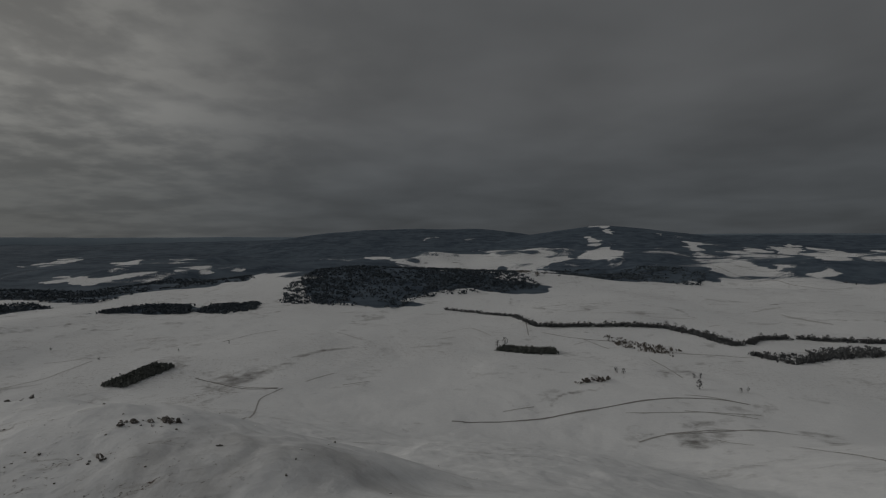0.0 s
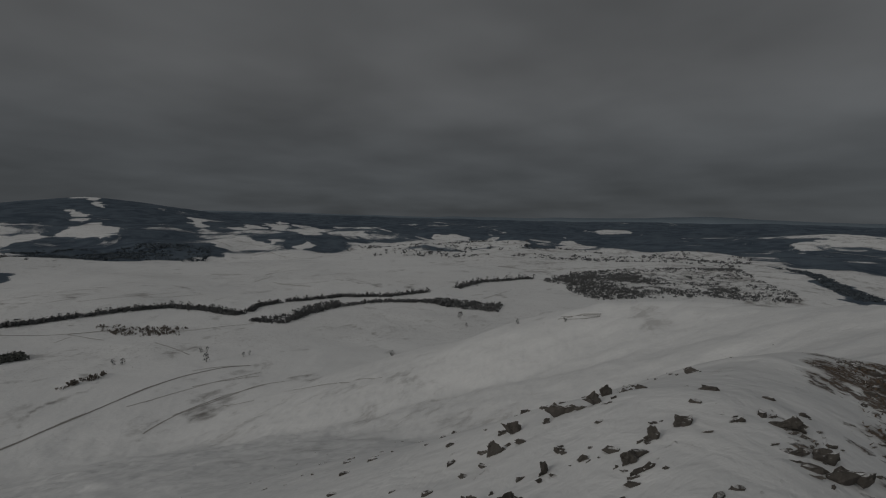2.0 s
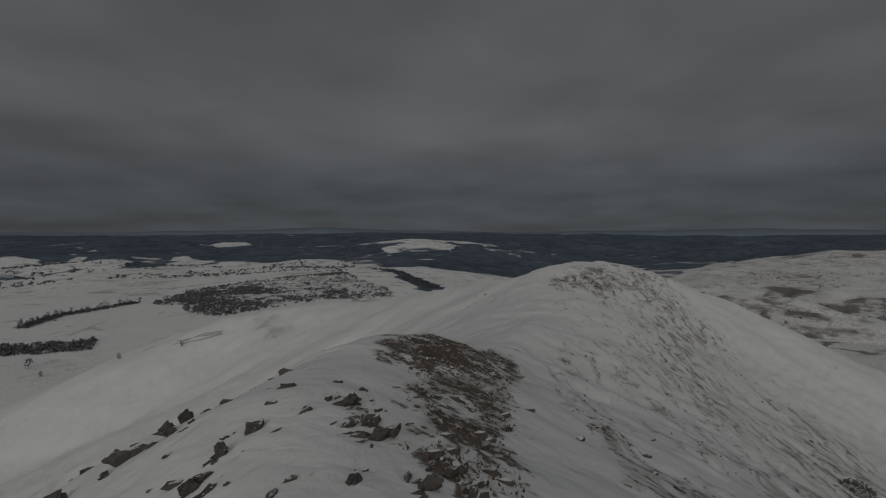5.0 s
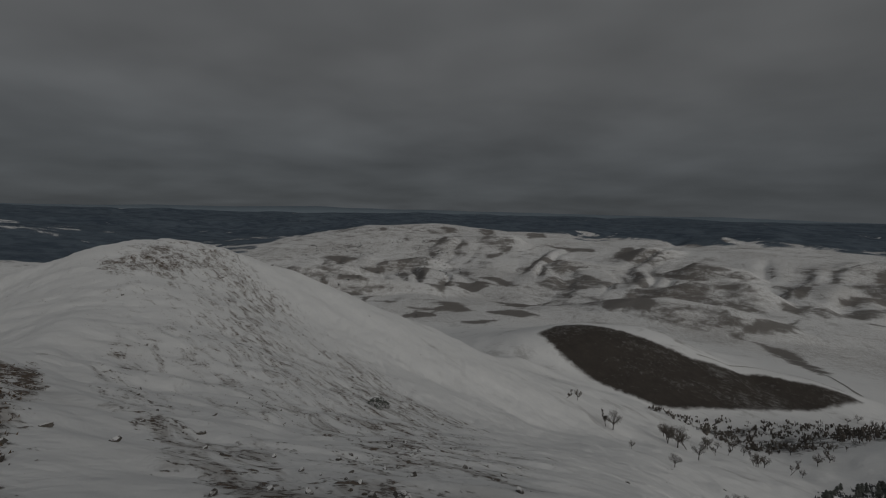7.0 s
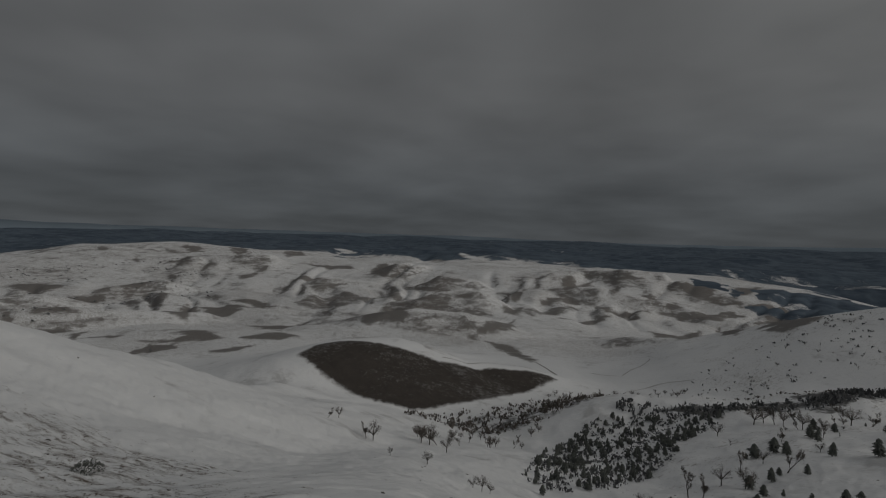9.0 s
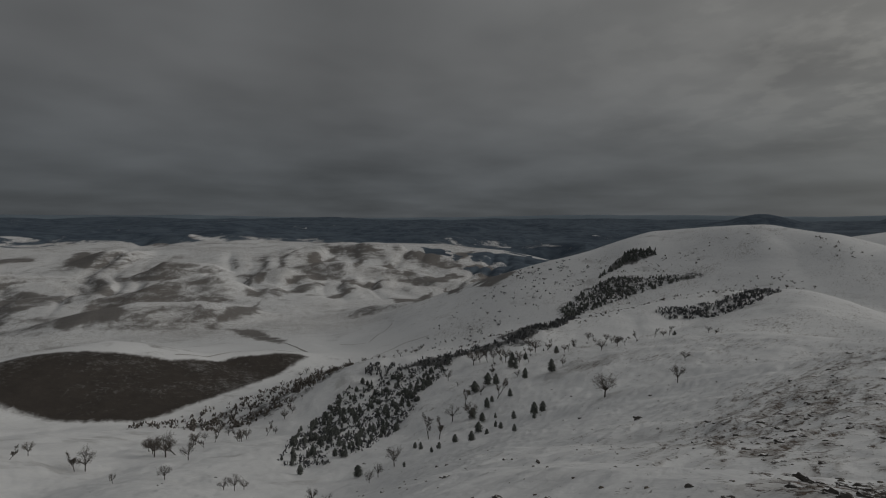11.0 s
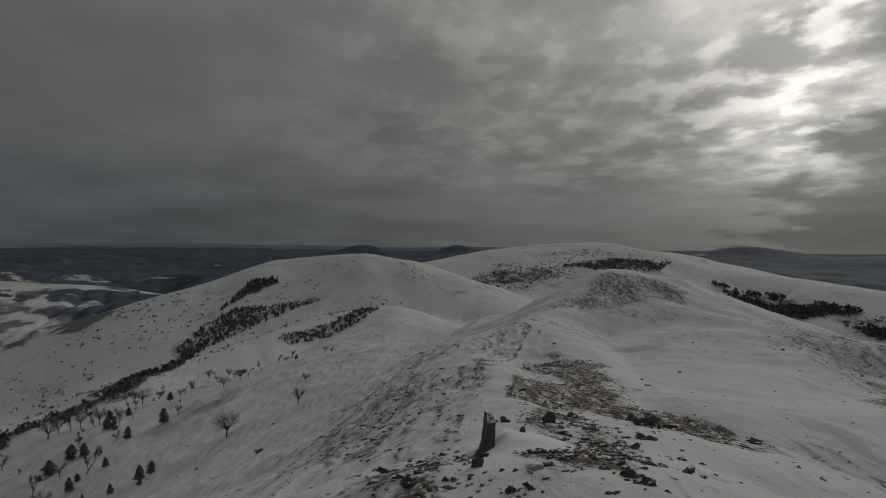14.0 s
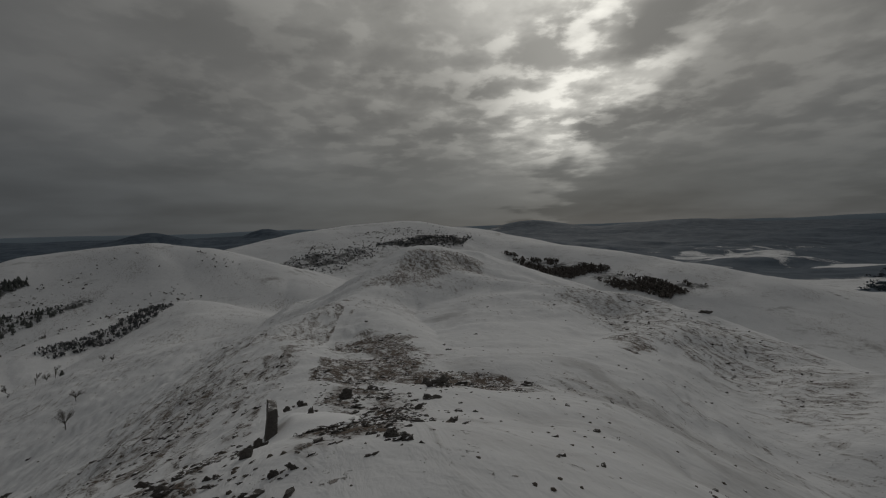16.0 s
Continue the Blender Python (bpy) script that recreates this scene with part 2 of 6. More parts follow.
def land(x, y):
    """The ground's height against the eye."""
    x, y = np.atleast_1d(np.asarray(x, float)), np.atleast_1d(np.asarray(y, float))
    r, b = np.hypot(x, y), bearing_of(x, y)
    warp = np.clip(r / 400, 0, 1) * 14
    wx, wy = x + warp * fbm(x, y, 130, 3, 11), y + warp * fbm(x, y, 130, 3, 12)
    south = within(b, 128, 218, 35)
    floor = np.interp(r, [0, 300, 1100, 1900, 2700, 3600, 4400, 5000], [-112, -112, -112, -106, -90, -56, -36, -34])
    floor_south = np.interp(r, [0, 250, 500, 800, 1200, 1800, 2700, 3600, 4400, 5000], [-88, -92, -125, -146, -164, -156, -120, -66, -38, -34])
    z = floor * (1 - south) + floor_south * south
    # rolling plain, cut hills to the south, wooded swells far off
    z = z + fbm(x, y, 240, 2, 21) * np.interp(r, [0, 250, 500, 1500, 4500], [0, 2.0, 4.5, 6, 5]) * (1 - 0.8 * south)
    z = z + south * (0.6 - fbm(wx, wy, 470, 2, 31, True)) * np.interp(r, [0, 420, 800, 1500, 2400, 3000, 5000], [0, 0, 6, 16, 24, 12, 8])
    z = z + fbm(x, y, 900, 4, 41) * np.interp(r, [0, 1300, 2200, 3400, 4400, 5000], [0, 0, 12, 18, 17, 10])
    # long low rolls across the basin, steep on the side towards the crest
    roll = (r + 60 * fbm(x, y, 300, 2, 37) + 9 * (b - 150)) / 105
    z = z + south * within(b, 128, 182, 8) * (roll % 1.0) ** 0.6 * (1 - (roll % 1.0)) ** 0.25 * (0.6 + value_noise(b / 9, np.floor(roll) * 3.7, 38)) * np.interp(r, [0, 430, 600, 1000, 1300], [0, 0, 7, 9, 0])
    # spurs run down towards the basin, slanting, from the far rounded tops
    turned = b / 2.1 + 0.9 * fbm(x, y, 330, 2, 34) - r / 520
    z = z + south * within(b, 134, 214, 8) * (np.abs(value_noise(turned, r / 620 + 0.2 * turned, 35)) * 2 - 0.5) * np.interp(r, [0, 800, 1050, 1700, 2300], [0, 0, 9, 13, 0])
    # spurs run down from the rounded tops, with sharp gullies between
    z = z + south * (0.5 - fbm(wx * 1.25 + 0.35 * wy, wy * 0.8, 200, 1, 33, True)) * np.interp(r, [0, 560, 900, 2000, 2600], [0, 0, 6, 16, 0])
    z = z + (1 - south) * fbm(x, y, 380, 3, 43) * np.interp(r, [0, 1000, 1400, 2400, 3000], [0, 0, 20, 22, 0])
    z = z - 46 * within(b, 108, 132, 7) * np.interp(r, [1200, 1700, 2600, 3200], [0, 1, 1, 0])
    for bearing, far in KNOBS:
        cx, cy = place(bearing, far)
        z = z + 0.019 * far * np.exp(-((wx - cx) ** 2 + (wy - cy) ** 2) / (0.062 * far) ** 2)
    for bearing, far, top, breadth in HORIZON_HILLS:
        cx, cy = place(bearing, far)
        z = np.maximum(z, z + (top + 6 - z) * np.exp(-((x - cx) ** 2 + (y - cy) ** 2) / breadth ** 2))
    for crest in CRESTS:
        z = smooth_max(z, crest_height(wx, wy, *crest), 0.8 + 0.028 * np.minimum(r, 1200))
    # worn down to one level, the southern hills leave the far woods in sight
    cap = np.tan(np.radians(np.interp(b, *HILLTOPS) + 0.30 * fbm(x, y, 260, 2, 58))) * r
    worn = -smooth_max(-z, -cap, 14.0)
    m = within(b, 124, 218, 4) * smooth_ramp(r, 640, 800) * (1 - smooth_ramp(r, 2250, 2500))
    z = z + m * (worn - z)
    m = (r > 500) & (r < 1700) & (south > 0)
    for points, slope in BASIN_HILLS:
        z[m] = smooth_max(z[m], crest_height(wx[m], wy[m], points, slope * 1.6, slope * 1.6, 13), 3.0)
    # the broad back between the western spurs
    back = crest_height(wx, wy, PLATEAU_WEST, 0.30, 0.30, 16)
    z = z + within(b, 266, 286, 12) * np.clip((125 - r) / 25, 0, 1) * np.maximum(back - z, 0)
    z = z + fbm(x, y, 60, 3, 51) * np.interp(r, [0, 15, 60, 200, 500, 900], [0, 0.05, 0.6, 1.2, 0.8, 0.4])
    # a hollow that runs down to the pines
    z = z - 7.0 * np.exp(-(((b - 190) / 15) ** 2)) * np.clip((r - 12) / 50, 0, 1) * np.clip((200 - r) / 90, 0, 1)
    # the hollow that the western ridge hides
    hollow = np.full(np.shape(x), 1e9)
    at = [place(*p) for p in HOLLOW_WEST]
    for (ax, ay), (bx, by) in zip(at, at[1:]):
        s = np.clip(((x - ax) * (bx - ax) + (y - ay) * (by - ay)) / ((bx - ax) ** 2 + (by - ay) ** 2), 0, 1)
        hollow = np.minimum(hollow, np.hypot(x - ax - s * (bx - ax), y - ay - s * (by - ay)))
    z = z - 8.5 * np.exp(-((hollow / 24) ** 2))
    # narrow terraces trodden along the slopes, following their contours
    lie = x * np.where(x > 0, 0.95, -0.95) - 0.31 * y
    wave = value_noise(lie / 2.6, z / 0.42, 63) + 0.6 * value_noise(lie / 1.1 + 5, z / 0.20, 64)
    steep = within(b, 106, 178, 12) + within(b, 205, 262, 8) + 0.6 * within(b, 285, 335, 10)
    z = z + wave * np.minimum(steep, 1) * np.interp(r, [0, 4, 8, 40, 110, 160], [0, 0.045, 0.09, 0.14, 0.12, 0])
    # drifts and tussocks close by
    z = z + fbm(x, y, 7, 4, 61) * np.interp(r, [0, 6, 20, 150, 400], [0.03, 0.08, 0.20, 0.45, 0])
    return z
# ---- end of the landform ----


def smoothstep(v, a, b):
    t = np.clip((v - a) / (b - a), 0, 1)
    return t * t * (3 - 2 * t)


def inside(x, y, corners, soft, rough=0.0):
    """1 within an outline of (bearing, distance) corners, fading over soft metres, its edge made uneven."""
    pts = [place(b, r) for b, r in corners]
    best, odd = np.full(np.shape(x), 1e9), np.zeros(np.shape(x), bool)
    for (ax, ay), (bx, by) in zip(pts, pts[1:] + pts[:1]):
        dx, dy = bx - ax, by - ay
        s = np.clip(((x - ax) * dx + (y - ay) * dy) / (dx * dx + dy * dy), 0, 1)
        best = np.minimum(best, np.hypot(x - ax - s * dx, y - ay - s * dy))
        cross = (ay > y) != (by > y)
        odd ^= cross & (x < (bx - ax) * (y - ay) / (by - ay + 1e-12) + ax)
    d = np.where(odd, best, -best)
    if rough:
        d = d + rough * fbm(x, y, rough * 2.5, 4, 71)
    return smoothstep(d, -soft, soft)


def along(x, y, corners, width, soft):
    """1 on a line of (bearing, distance) points, within width metres."""
    pts = [place(b, r) for b, r in corners]
    best = np.full(np.shape(x), 1e9)
    for (ax, ay), (bx, by) in zip(pts, pts[1:]):
        dx, dy = bx - ax, by - ay
        s = np.clip(((x - ax) * dx + (y - ay) * dy) / (dx * dx + dy * dy), 0, 1)
        best = np.minimum(best, np.hypot(x - ax - s * dx, y - ay - s * dy))
    return 1 - smoothstep(best + soft * 0.5 * fbm(x, y, 3 * width + 0.5, 3, 72), width - soft, width + soft)


FOOTPATH_EAST = [(118, 3.2), (111.8, 4.8), (109.8, 6.1), (108, 7.8), (107.6, 13), (108, 24.5), (109.5, 36)]
FOOTPATH_WEST = [(250, 8), (251.5, 14), (252.2, 21.5), (255, 37), (256.6, 61), (258.7, 83), (260, 97), (264, 120)]

COVER = []


def cover(kind, amount, soft, rough, corners):
    """Cover of one kind: how much, the outline's softness and roughness in metres, and its (bearing, distance) corners."""
    COVER.append((kind, amount, soft, rough, corners))


cover("heath", 0.76, 0.9, 1.6, [(87.4, 10.5), (94.9, 17), (103, 23), (106, 20), (105.6, 11.8), (98.4, 8.5), (94.7, 6.8), (89.2, 7.2)])
cover("heath", 0.49, 4, 3.0, [(249.5, 58), (250.5, 74), (254, 96), (258, 106), (261, 100), (258, 76), (254.5, 52)])
cover("heath", 0.57, 0.6, 0.8, [(88, 9.6), (106.0, 24.8), (105.2, 10.4), (105.0, 6.3), (105.5, 4.6), (104, 3.0), (84, 3.4), (86, 5.0), (91, 6.0), (88.6, 7.4)])
cover("heath", 0.60, 2.0, 2.0, [(110.6, 75.3), (118.8, 82.1), (117.4, 71.9), (112.1, 65.3)])
cover("heath", 0.47, 5.0, 3.0, [(128, 20), (129, 62), (138, 66), (150, 48), (158, 24), (150, 9), (135, 7)])
cover("heath", 0.50, 3.0, 2.0, [(109, 27), (114, 33), (123, 12), (139, 7), (150, 4.0), (115, 3.6), (109, 8)])
cover("heath", 0.48, 14.0, 6.0, [(113, 34), (114, 88), (124, 100), (133, 70), (142, 30), (125, 14)])
cover("heath", 0.55, 4.0, 3.0, [(112.5, 70), (113, 88), (118, 92), (121, 80), (117, 68)])
cover("heath", 0.72, 2, 3.0, [(256.9, 28), (258.1, 62), (261, 66), (266.6, 56), (270, 32), (265, 26), (260, 24)])
cover("heath", 0.70, 0.8, 1.2, [(264.8, 13.8), (268.9, 15.4), (268.4, 7.8), (262.5, 8.3)])
cover("heath", 0.64, 0.8, 1.2, [(256.1, 15.3), (262.4, 13.0), (263.1, 8.0), (257.9, 8.4)])
cover("heath", 0.74, 1.0, 1.5, [(267.1, 32.8), (273.1, 32.5), (281.0, 30.8), (279.9, 29.5), (272.5, 21.0), (268.9, 20.9)])
cover("heath", 0.53, 3, 2, [(246, 14), (249, 40), (253.5, 62), (257, 84), (259, 84), (255.2, 58), (253.6, 36), (251, 20), (250, 12)])
cover("heath", 0.54, 10, 4.0, [(222, 9), (226, 34), (240, 70), (250, 95), (254, 40), (252, 12), (246, 5)])
cover("heath", 0.46, 4, 5.0, [(281.5, 118), (291, 106), (297, 95), (302, 87), (306.7, 78), (311, 64), (316, 50), (308.8, 44), (304.4, 54), (299.4, 60), (294, 64), (288, 86), (282.3, 96)])
cover("heath", 0.62, 1, 1.0, [(288.6, 67), (292.8, 69), (295.1, 59), (292.2, 53)])
cover("heath", 0.36, 9, 4.0, [(300, 60), (314, 60), (325, 40), (334, 30), (338, 14), (320, 10), (304, 30)])
cover("heath", 0.62, 6.0, 7.0, [(262.5, 118), (267, 150), (273, 160), (277, 150), (272, 112)])
cover("swathe", 0.56, 12, 14, [(21.3, 282), (24.8, 300), (33.8, 324), (39.1, 331), (42.2, 290), (32.4, 293)])
cover("field", 1.00, 12.0, 0.8, [(158.3, 284), (160.5, 303), (165.7, 312), (169.8, 308), (175.3, 305), (181.4, 328), (187.5, 342), (189.3, 341), (183.6, 285), (178.9, 261), (174.8, 245), (172, 237), (165.9, 243), (161.3, 259)])
cover("swathe", 0.95, 4.0, 4.0, [(141.5, 570), (143.5, 621), (146, 613), (146, 578), (143.5, 561)])
cover("clear", 0.62, 60, 110, [(357, 1450), (5, 1350), (9, 1080), (14, 1110), (13, 1500), (6, 1900), (358, 1900)])
cover("clear", 0.85, 25, 40, [(17.3, 3080), (17.8, 3230), (18.7, 3210), (19.6, 3020), (18.6, 3060)])
cover("clear", 0.55, 80, 120, [(90, 2380), (94, 2250), (99, 2280), (104, 2400), (99, 2520), (94, 2540)])
cover("clear", 0.7, 60, 90, [(44, 1450), (52, 1500), (60, 1480), (62, 1750), (52, 1900), (44, 1800)])
cover("clear", 0.7, 60, 90, [(66, 1500), (80, 1480), (90, 1700), (84, 1850), (70, 1800)])
cover("clear", 0.46, 12, 40, [(292, 1180), (299, 1300), (304, 1330), (303, 1240), (296, 1140)])
cover("clear", 0.46, 14, 50, [(294, 1500), (301, 1640), (308, 1700), (306, 1600), (298, 1440)])
cover("clear", 0.46, 14, 50, [(309, 1300), (314, 1420), (317, 1380), (312, 1260)])
cover("scrub", 0.46, 25, 40, [(66.9, 843), (70.1, 1007), (76.9, 1111), (86.6, 1183), (88.6, 1032), (92.8, 851), (91.5, 803), (84.2, 785), (76.8, 700), (72.7, 665), (68.2, 788)])
cover("wood", 0.95, 15, 25, [(89, 1339), (91.3, 1231), (93.5, 1066), (96.4, 895), (97.9, 940), (98.2, 984), (94.7, 1110), (92.2, 1249)])
cover("wood", 1.00, 30, 60, [(341.3, 810), (354.2, 730), (358.3, 832), (7.8, 882), (11.8, 986), (7.8, 1250), (357, 1500), (350.9, 1343), (345, 1264), (341.6, 989)])
cover("wood", 1.00, 15, 30, [(323.8, 826), (325.1, 864), (329, 923), (331.8, 887), (331.8, 793), (327.5, 820)])
cover("wood", 1.00, 15, 30, [(332.3, 797), (334.3, 882), (338.8, 857), (338.5, 771), (335.3, 740)])
cover("wood", 1.00, 15, 30, [(312, 900), (316.9, 952), (320.4, 975), (319.2, 1057), (312, 1052)])
cover("wood", 0.97, 40, 70, [(312, 1080), (316.9, 1131), (323.6, 1002), (328.5, 1179), (338.3, 1160), (337.7, 1500), (330.1, 1600), (323, 1329), (317, 1700)])
cover("wood", 0.9, 60, 90, [(339, 1050), (356, 1050), (357, 1500), (357, 2000), (339, 2000)])
cover("wood", 0.92, 40, 60, [(10.5, 1427), (14.4, 1220), (28.4, 1392), (29.5, 1650), (14.4, 1850)])
cover("scrub", 0.56, 8, 9, [(219.2, 353), (221.8, 381), (225.1, 397), (231.1, 397), (233.6, 395), (228.7, 377), (224, 356), (220.2, 333)])
cover("scrub", 0.80, 4, 5, [(223.4, 400), (226.3, 421), (229.2, 430), (229.2, 440), (226, 434)])
cover("scrub", 0.48, 4, 5, [(229.9, 255), (236.2, 277), (240, 320), (238.5, 325), (235, 285), (229.5, 268)])
cover("scrub", 0.70, 3, 5, [(198, 206), (206, 206), (213.8, 217), (218.7, 240), (221, 330), (219, 330), (216.5, 246), (211, 224), (198, 216)])
cover("scrub", 0.62, 9, 14, [(249.5, 600), (253, 640), (262, 690), (262, 640), (256, 585)])
cover("scrub", 0.74, 9, 14, [(262.5, 690), (267.8, 757), (274, 771), (273, 700), (266, 670)])
cover("scrub", 0.56, 10, 14, [(277.9, 703), (283, 690), (288.8, 640), (294, 600), (300, 608), (299, 588), (295.6, 546), (291, 556), (286, 590), (280, 650)])
cover("scrub", 0.55, 8, 10, [(172, 216), (182, 246), (192, 290), (196, 260), (190, 214), (180, 190)])
# dark bands and slopes among the southern hills
cover("swathe", 1.09, 13, 4, [(133.5, 1000), (135.0, 1003), (137.8, 791), (137.5, 793), (134.3, 810)])
cover("swathe", 1.09, 11, 4, [(140.5, 785), (142.1, 791), (144.8, 789), (148.0, 818), (145.9, 797), (142.1, 785)])
cover("swathe", 1.09, 10, 3, [(136.6, 782), (139.0, 789), (140.6, 784), (138.5, 771), (136.9, 769)])
cover("swathe", 1.09, 10, 3, [(136.8, 718), (137.8, 737), (138.7, 751), (137.4, 682)])
cover("swathe", 1.09, 8, 3, [(138.1, 696), (140.0, 700), (141.6, 692), (140.5, 683)])
cover("swathe", 1.09, 11, 4, [(144.5, 814), (147.1, 986), (148.3, 939), (147.1, 812)])
cover("swathe", 1.09, 11, 4, [(148.3, 939), (150.8, 983), (153.3, 940), (152.0, 897), (149.5, 830)])
cover("swathe", 1.09, 11, 4, [(151.1, 1019), (154.0, 1023), (156.0, 925), (158.0, 908), (155.0, 923)])
cover("swathe", 1.09, 8, 3, [(142.1, 657), (146.0, 634), (148.6, 670), (150.2, 629), (151.5, 606), (147.8, 615), (143.7, 628)])
cover("swathe", 0.82, 8, 3, [(144.3, 664), (146.6, 677), (148.9, 682), (148.3, 638)])
cover("swathe", 1.09, 8, 2, [(151.6, 606), (154.4, 621), (157.4, 626), (158.8, 598), (156.1, 571)])
cover("swathe", 1.09, 8, 2, [(148.4, 539), (151.5, 542), (154.7, 561), (152.1, 528), (149.9, 525)])
cover("swathe", 1.09, 18, 7, [(151.6, 1424), (153.3, 1550), (155.2, 1620), (154.2, 1542), (152.9, 1400)])
cover("swathe", 1.09, 25, 9, [(144.1, 2024), (145.9, 1944), (146.6, 1901), (145.3, 1898)])
cover("swathe", 1.09, 23, 8, [(142.1, 1760), (142.5, 1866), (142.8, 1844), (142.4, 1712)])
cover("swathe", 1.09, 22, 7, [(144.9, 1698), (147.0, 1809), (147.2, 1685), (145.6, 1701)])
cover("swathe", 1.09, 22, 7, [(150.7, 1643), (152.4, 1667), (152.3, 1647)])
cover("swathe", 0.82, 11, 4, [(157.7, 942), (160.1, 1119), (163.3, 1210), (166.6, 1085), (169.2, 1211), (172.3, 881), (167.4, 1004), (163.7, 870), (159.4, 904)])
cover("swathe", 0.82, 13, 4, [(161.1, 1249), (163.7, 1254), (164.0, 1235), (161.9, 1249)])
cover("swathe", 1.09, 10, 4, [(165.2, 652), (168.2, 871), (171.9, 839), (171.2, 635), (167.4, 643)])
cover("swathe", 1.09, 10, 3, [(165.2, 667), (170.1, 623), (170.3, 620), (166.0, 643)])
cover("swathe", 1.09, 25, 9, [(146.7, 2032), (148.2, 2039), (148.5, 1923), (147.0, 1898)])
cover("swathe", 1.09, 25, 9, [(150.6, 2052), (152.9, 2029), (153.2, 1676), (151.6, 1894)])
cover("swathe", 1.09, 25, 9, [(138.9, 1971), (140.4, 1970), (139.9, 1915), (139.2, 1900)])
cover("swathe", 1.09, 17, 6, [(155.9, 1519), (158.7, 1346), (162.2, 1486), (157.3, 1432)])
cover("swathe", 1.09, 25, 9, [(156.5, 2027), (158.6, 2548), (159.0, 2052), (157.1, 1869)])
cover("swathe", 1.09, 22, 7, [(158.6, 1790), (161.4, 1733), (164.0, 1756), (165.1, 1639), (161.8, 1637)])
cover("swathe", 1.09, 20, 7, [(166.2, 1529), (168.4, 1986), (169.5, 1451), (168.1, 1404)])
cover("swathe", 1.09, 15, 5, [(132.2, 1020), (133.5, 1005), (134.5, 998), (132.2, 1008)])
cover("swathe", 1.09, 10, 4, [(132.2, 1002), (133.5, 802), (132.4, 780)])
cover("swathe", 1.09, 18, 6, [(132.2, 1483), (134.8, 1487), (137.3, 1391), (135.0, 1322)])
cover("swathe", 1.09, 10, 3, [(134.1, 784), (137.8, 758), (135.5, 732)])
cover("swathe", 1.09, 10, 3, [(153.0, 757), (157.4, 749), (160.2, 810), (156.7, 669)])
cover("swathe", 1.09, 13, 4, [(143.7, 1043), (146.8, 1219), (144.2, 939)])
cover("swathe", 1.09, 18, 7, [(140.7, 1338), (142.6, 1439), (145.3, 1487), (145.9, 1411), (142.0, 1271)])
cover("swathe", 1.09, 17, 5, [(136.6, 1285), (139.7, 1288), (140.0, 1269), (137.3, 1035)])
cover("swathe", 1.09, 11, 4, [(175.3, 863), (177.6, 876), (179.8, 867), (175.3, 851)])
cover("swathe", 1.09, 10, 3, [(178.8, 616), (184.0, 783), (183.7, 664), (180.4, 614), (179.6, 606), (180.2, 590), (178.9, 588), (178.7, 611)])
cover("swathe", 1.09, 8, 2, [(180.4, 595), (183.8, 559), (186.8, 482), (186.1, 455), (182.3, 527)])
cover("swathe", 1.09, 11, 4, [(183.4, 1131), (185.2, 1169), (184.2, 981), (183.4, 1025)])
cover("swathe", 1.09, 13, 4, [(186.5, 1047), (189.0, 1156), (192.1, 1134), (191.6, 1125), (187.7, 1030)])
cover("swathe", 1.09, 17, 6, [(189.0, 1406), (190.4, 1449), (191.1, 1387), (192.5, 1488), (192.7, 1411), (191.1, 1184), (189.7, 1192)])
cover("swathe", 1.09, 17, 6, [(194.4, 1174), (195.2, 1450), (195.9, 1440), (195.1, 1163)])
cover("swathe", 1.09, 17, 5, [(198.0, 1403), (199.5, 1330), (200.2, 1174), (201.4, 1312), (202.3, 1172), (200.5, 1162), (198.9, 1172)])
cover("swathe", 1.09, 18, 6, [(201.1, 1463), (204.0, 1585), (205.5, 1372), (207.4, 1329), (205.5, 1342), (203.1, 1388)])
cover("swathe", 1.09, 10, 3, [(199.0, 867), (202.1, 859), (203.9, 976), (204.7, 552), (202.7, 535)])
cover("swathe", 1.09, 11, 4, [(188.8, 827), (193.7, 943), (195.5, 964), (194.4, 911), (190.2, 836)])
cover("swathe", 0.82, 11, 4, [(184.4, 856), (188.0, 970), (192.6, 1112), (190.9, 967), (185.9, 810)])
cover("swathe", 1.09, 13, 4, [(193.0, 1119), (195.7, 1081), (199.5, 1160), (197.0, 1060), (194.3, 947)])
cover("swathe", 1.09, 15, 5, [(202.0, 1155), (204.7, 1223), (206.7, 1250), (205.6, 1124), (203.0, 1136)])
cover("swathe", 1.09, 17, 6, [(207.7, 1349), (210.0, 1406), (212.8, 1345), (212.6, 1308), (208.8, 1298)])
cover("swathe", 1.09, 13, 4, [(209.3, 1285), (211.8, 1285), (213.3, 742), (210.9, 722)])
cover("wood", 1.00, 12, 10, [(202.8, 1699), (205.1, 1655), (206.3, 1537), (204.6, 1455), (203.1, 1490)])
cover("swathe", 1.09, 18, 7, [(206.5, 1591), (209.2, 1673), (208.2, 1447), (206.7, 1425)])
cover("wood", 1.00, 11, 10, [(210.0, 1483), (212.0, 1573), (213.0, 1498), (210.8, 1445)])
cover("wood", 1.00, 11, 9, [(212.7, 1505), (216.1, 1844), (216.4, 1268), (214.6, 1210), (213.0, 1328)])
cover("swathe", 0.82, 11, 4, [(176.9, 824), (179.5, 848), (181.0, 836), (177.6, 819)])
cover("swathe", 1.09, 13, 4, [(186.1, 1190), (186.4, 1411), (187.2, 1186)])
cover("swathe", 0.82, 11, 4, [(182.1, 860), (185.1, 901), (184.8, 812), (182.5, 827)])
cover("swathe", 1.09, 18, 6, [(205.2, 1363), (207.7, 1376), (207.7, 1330), (206.0, 1364)])
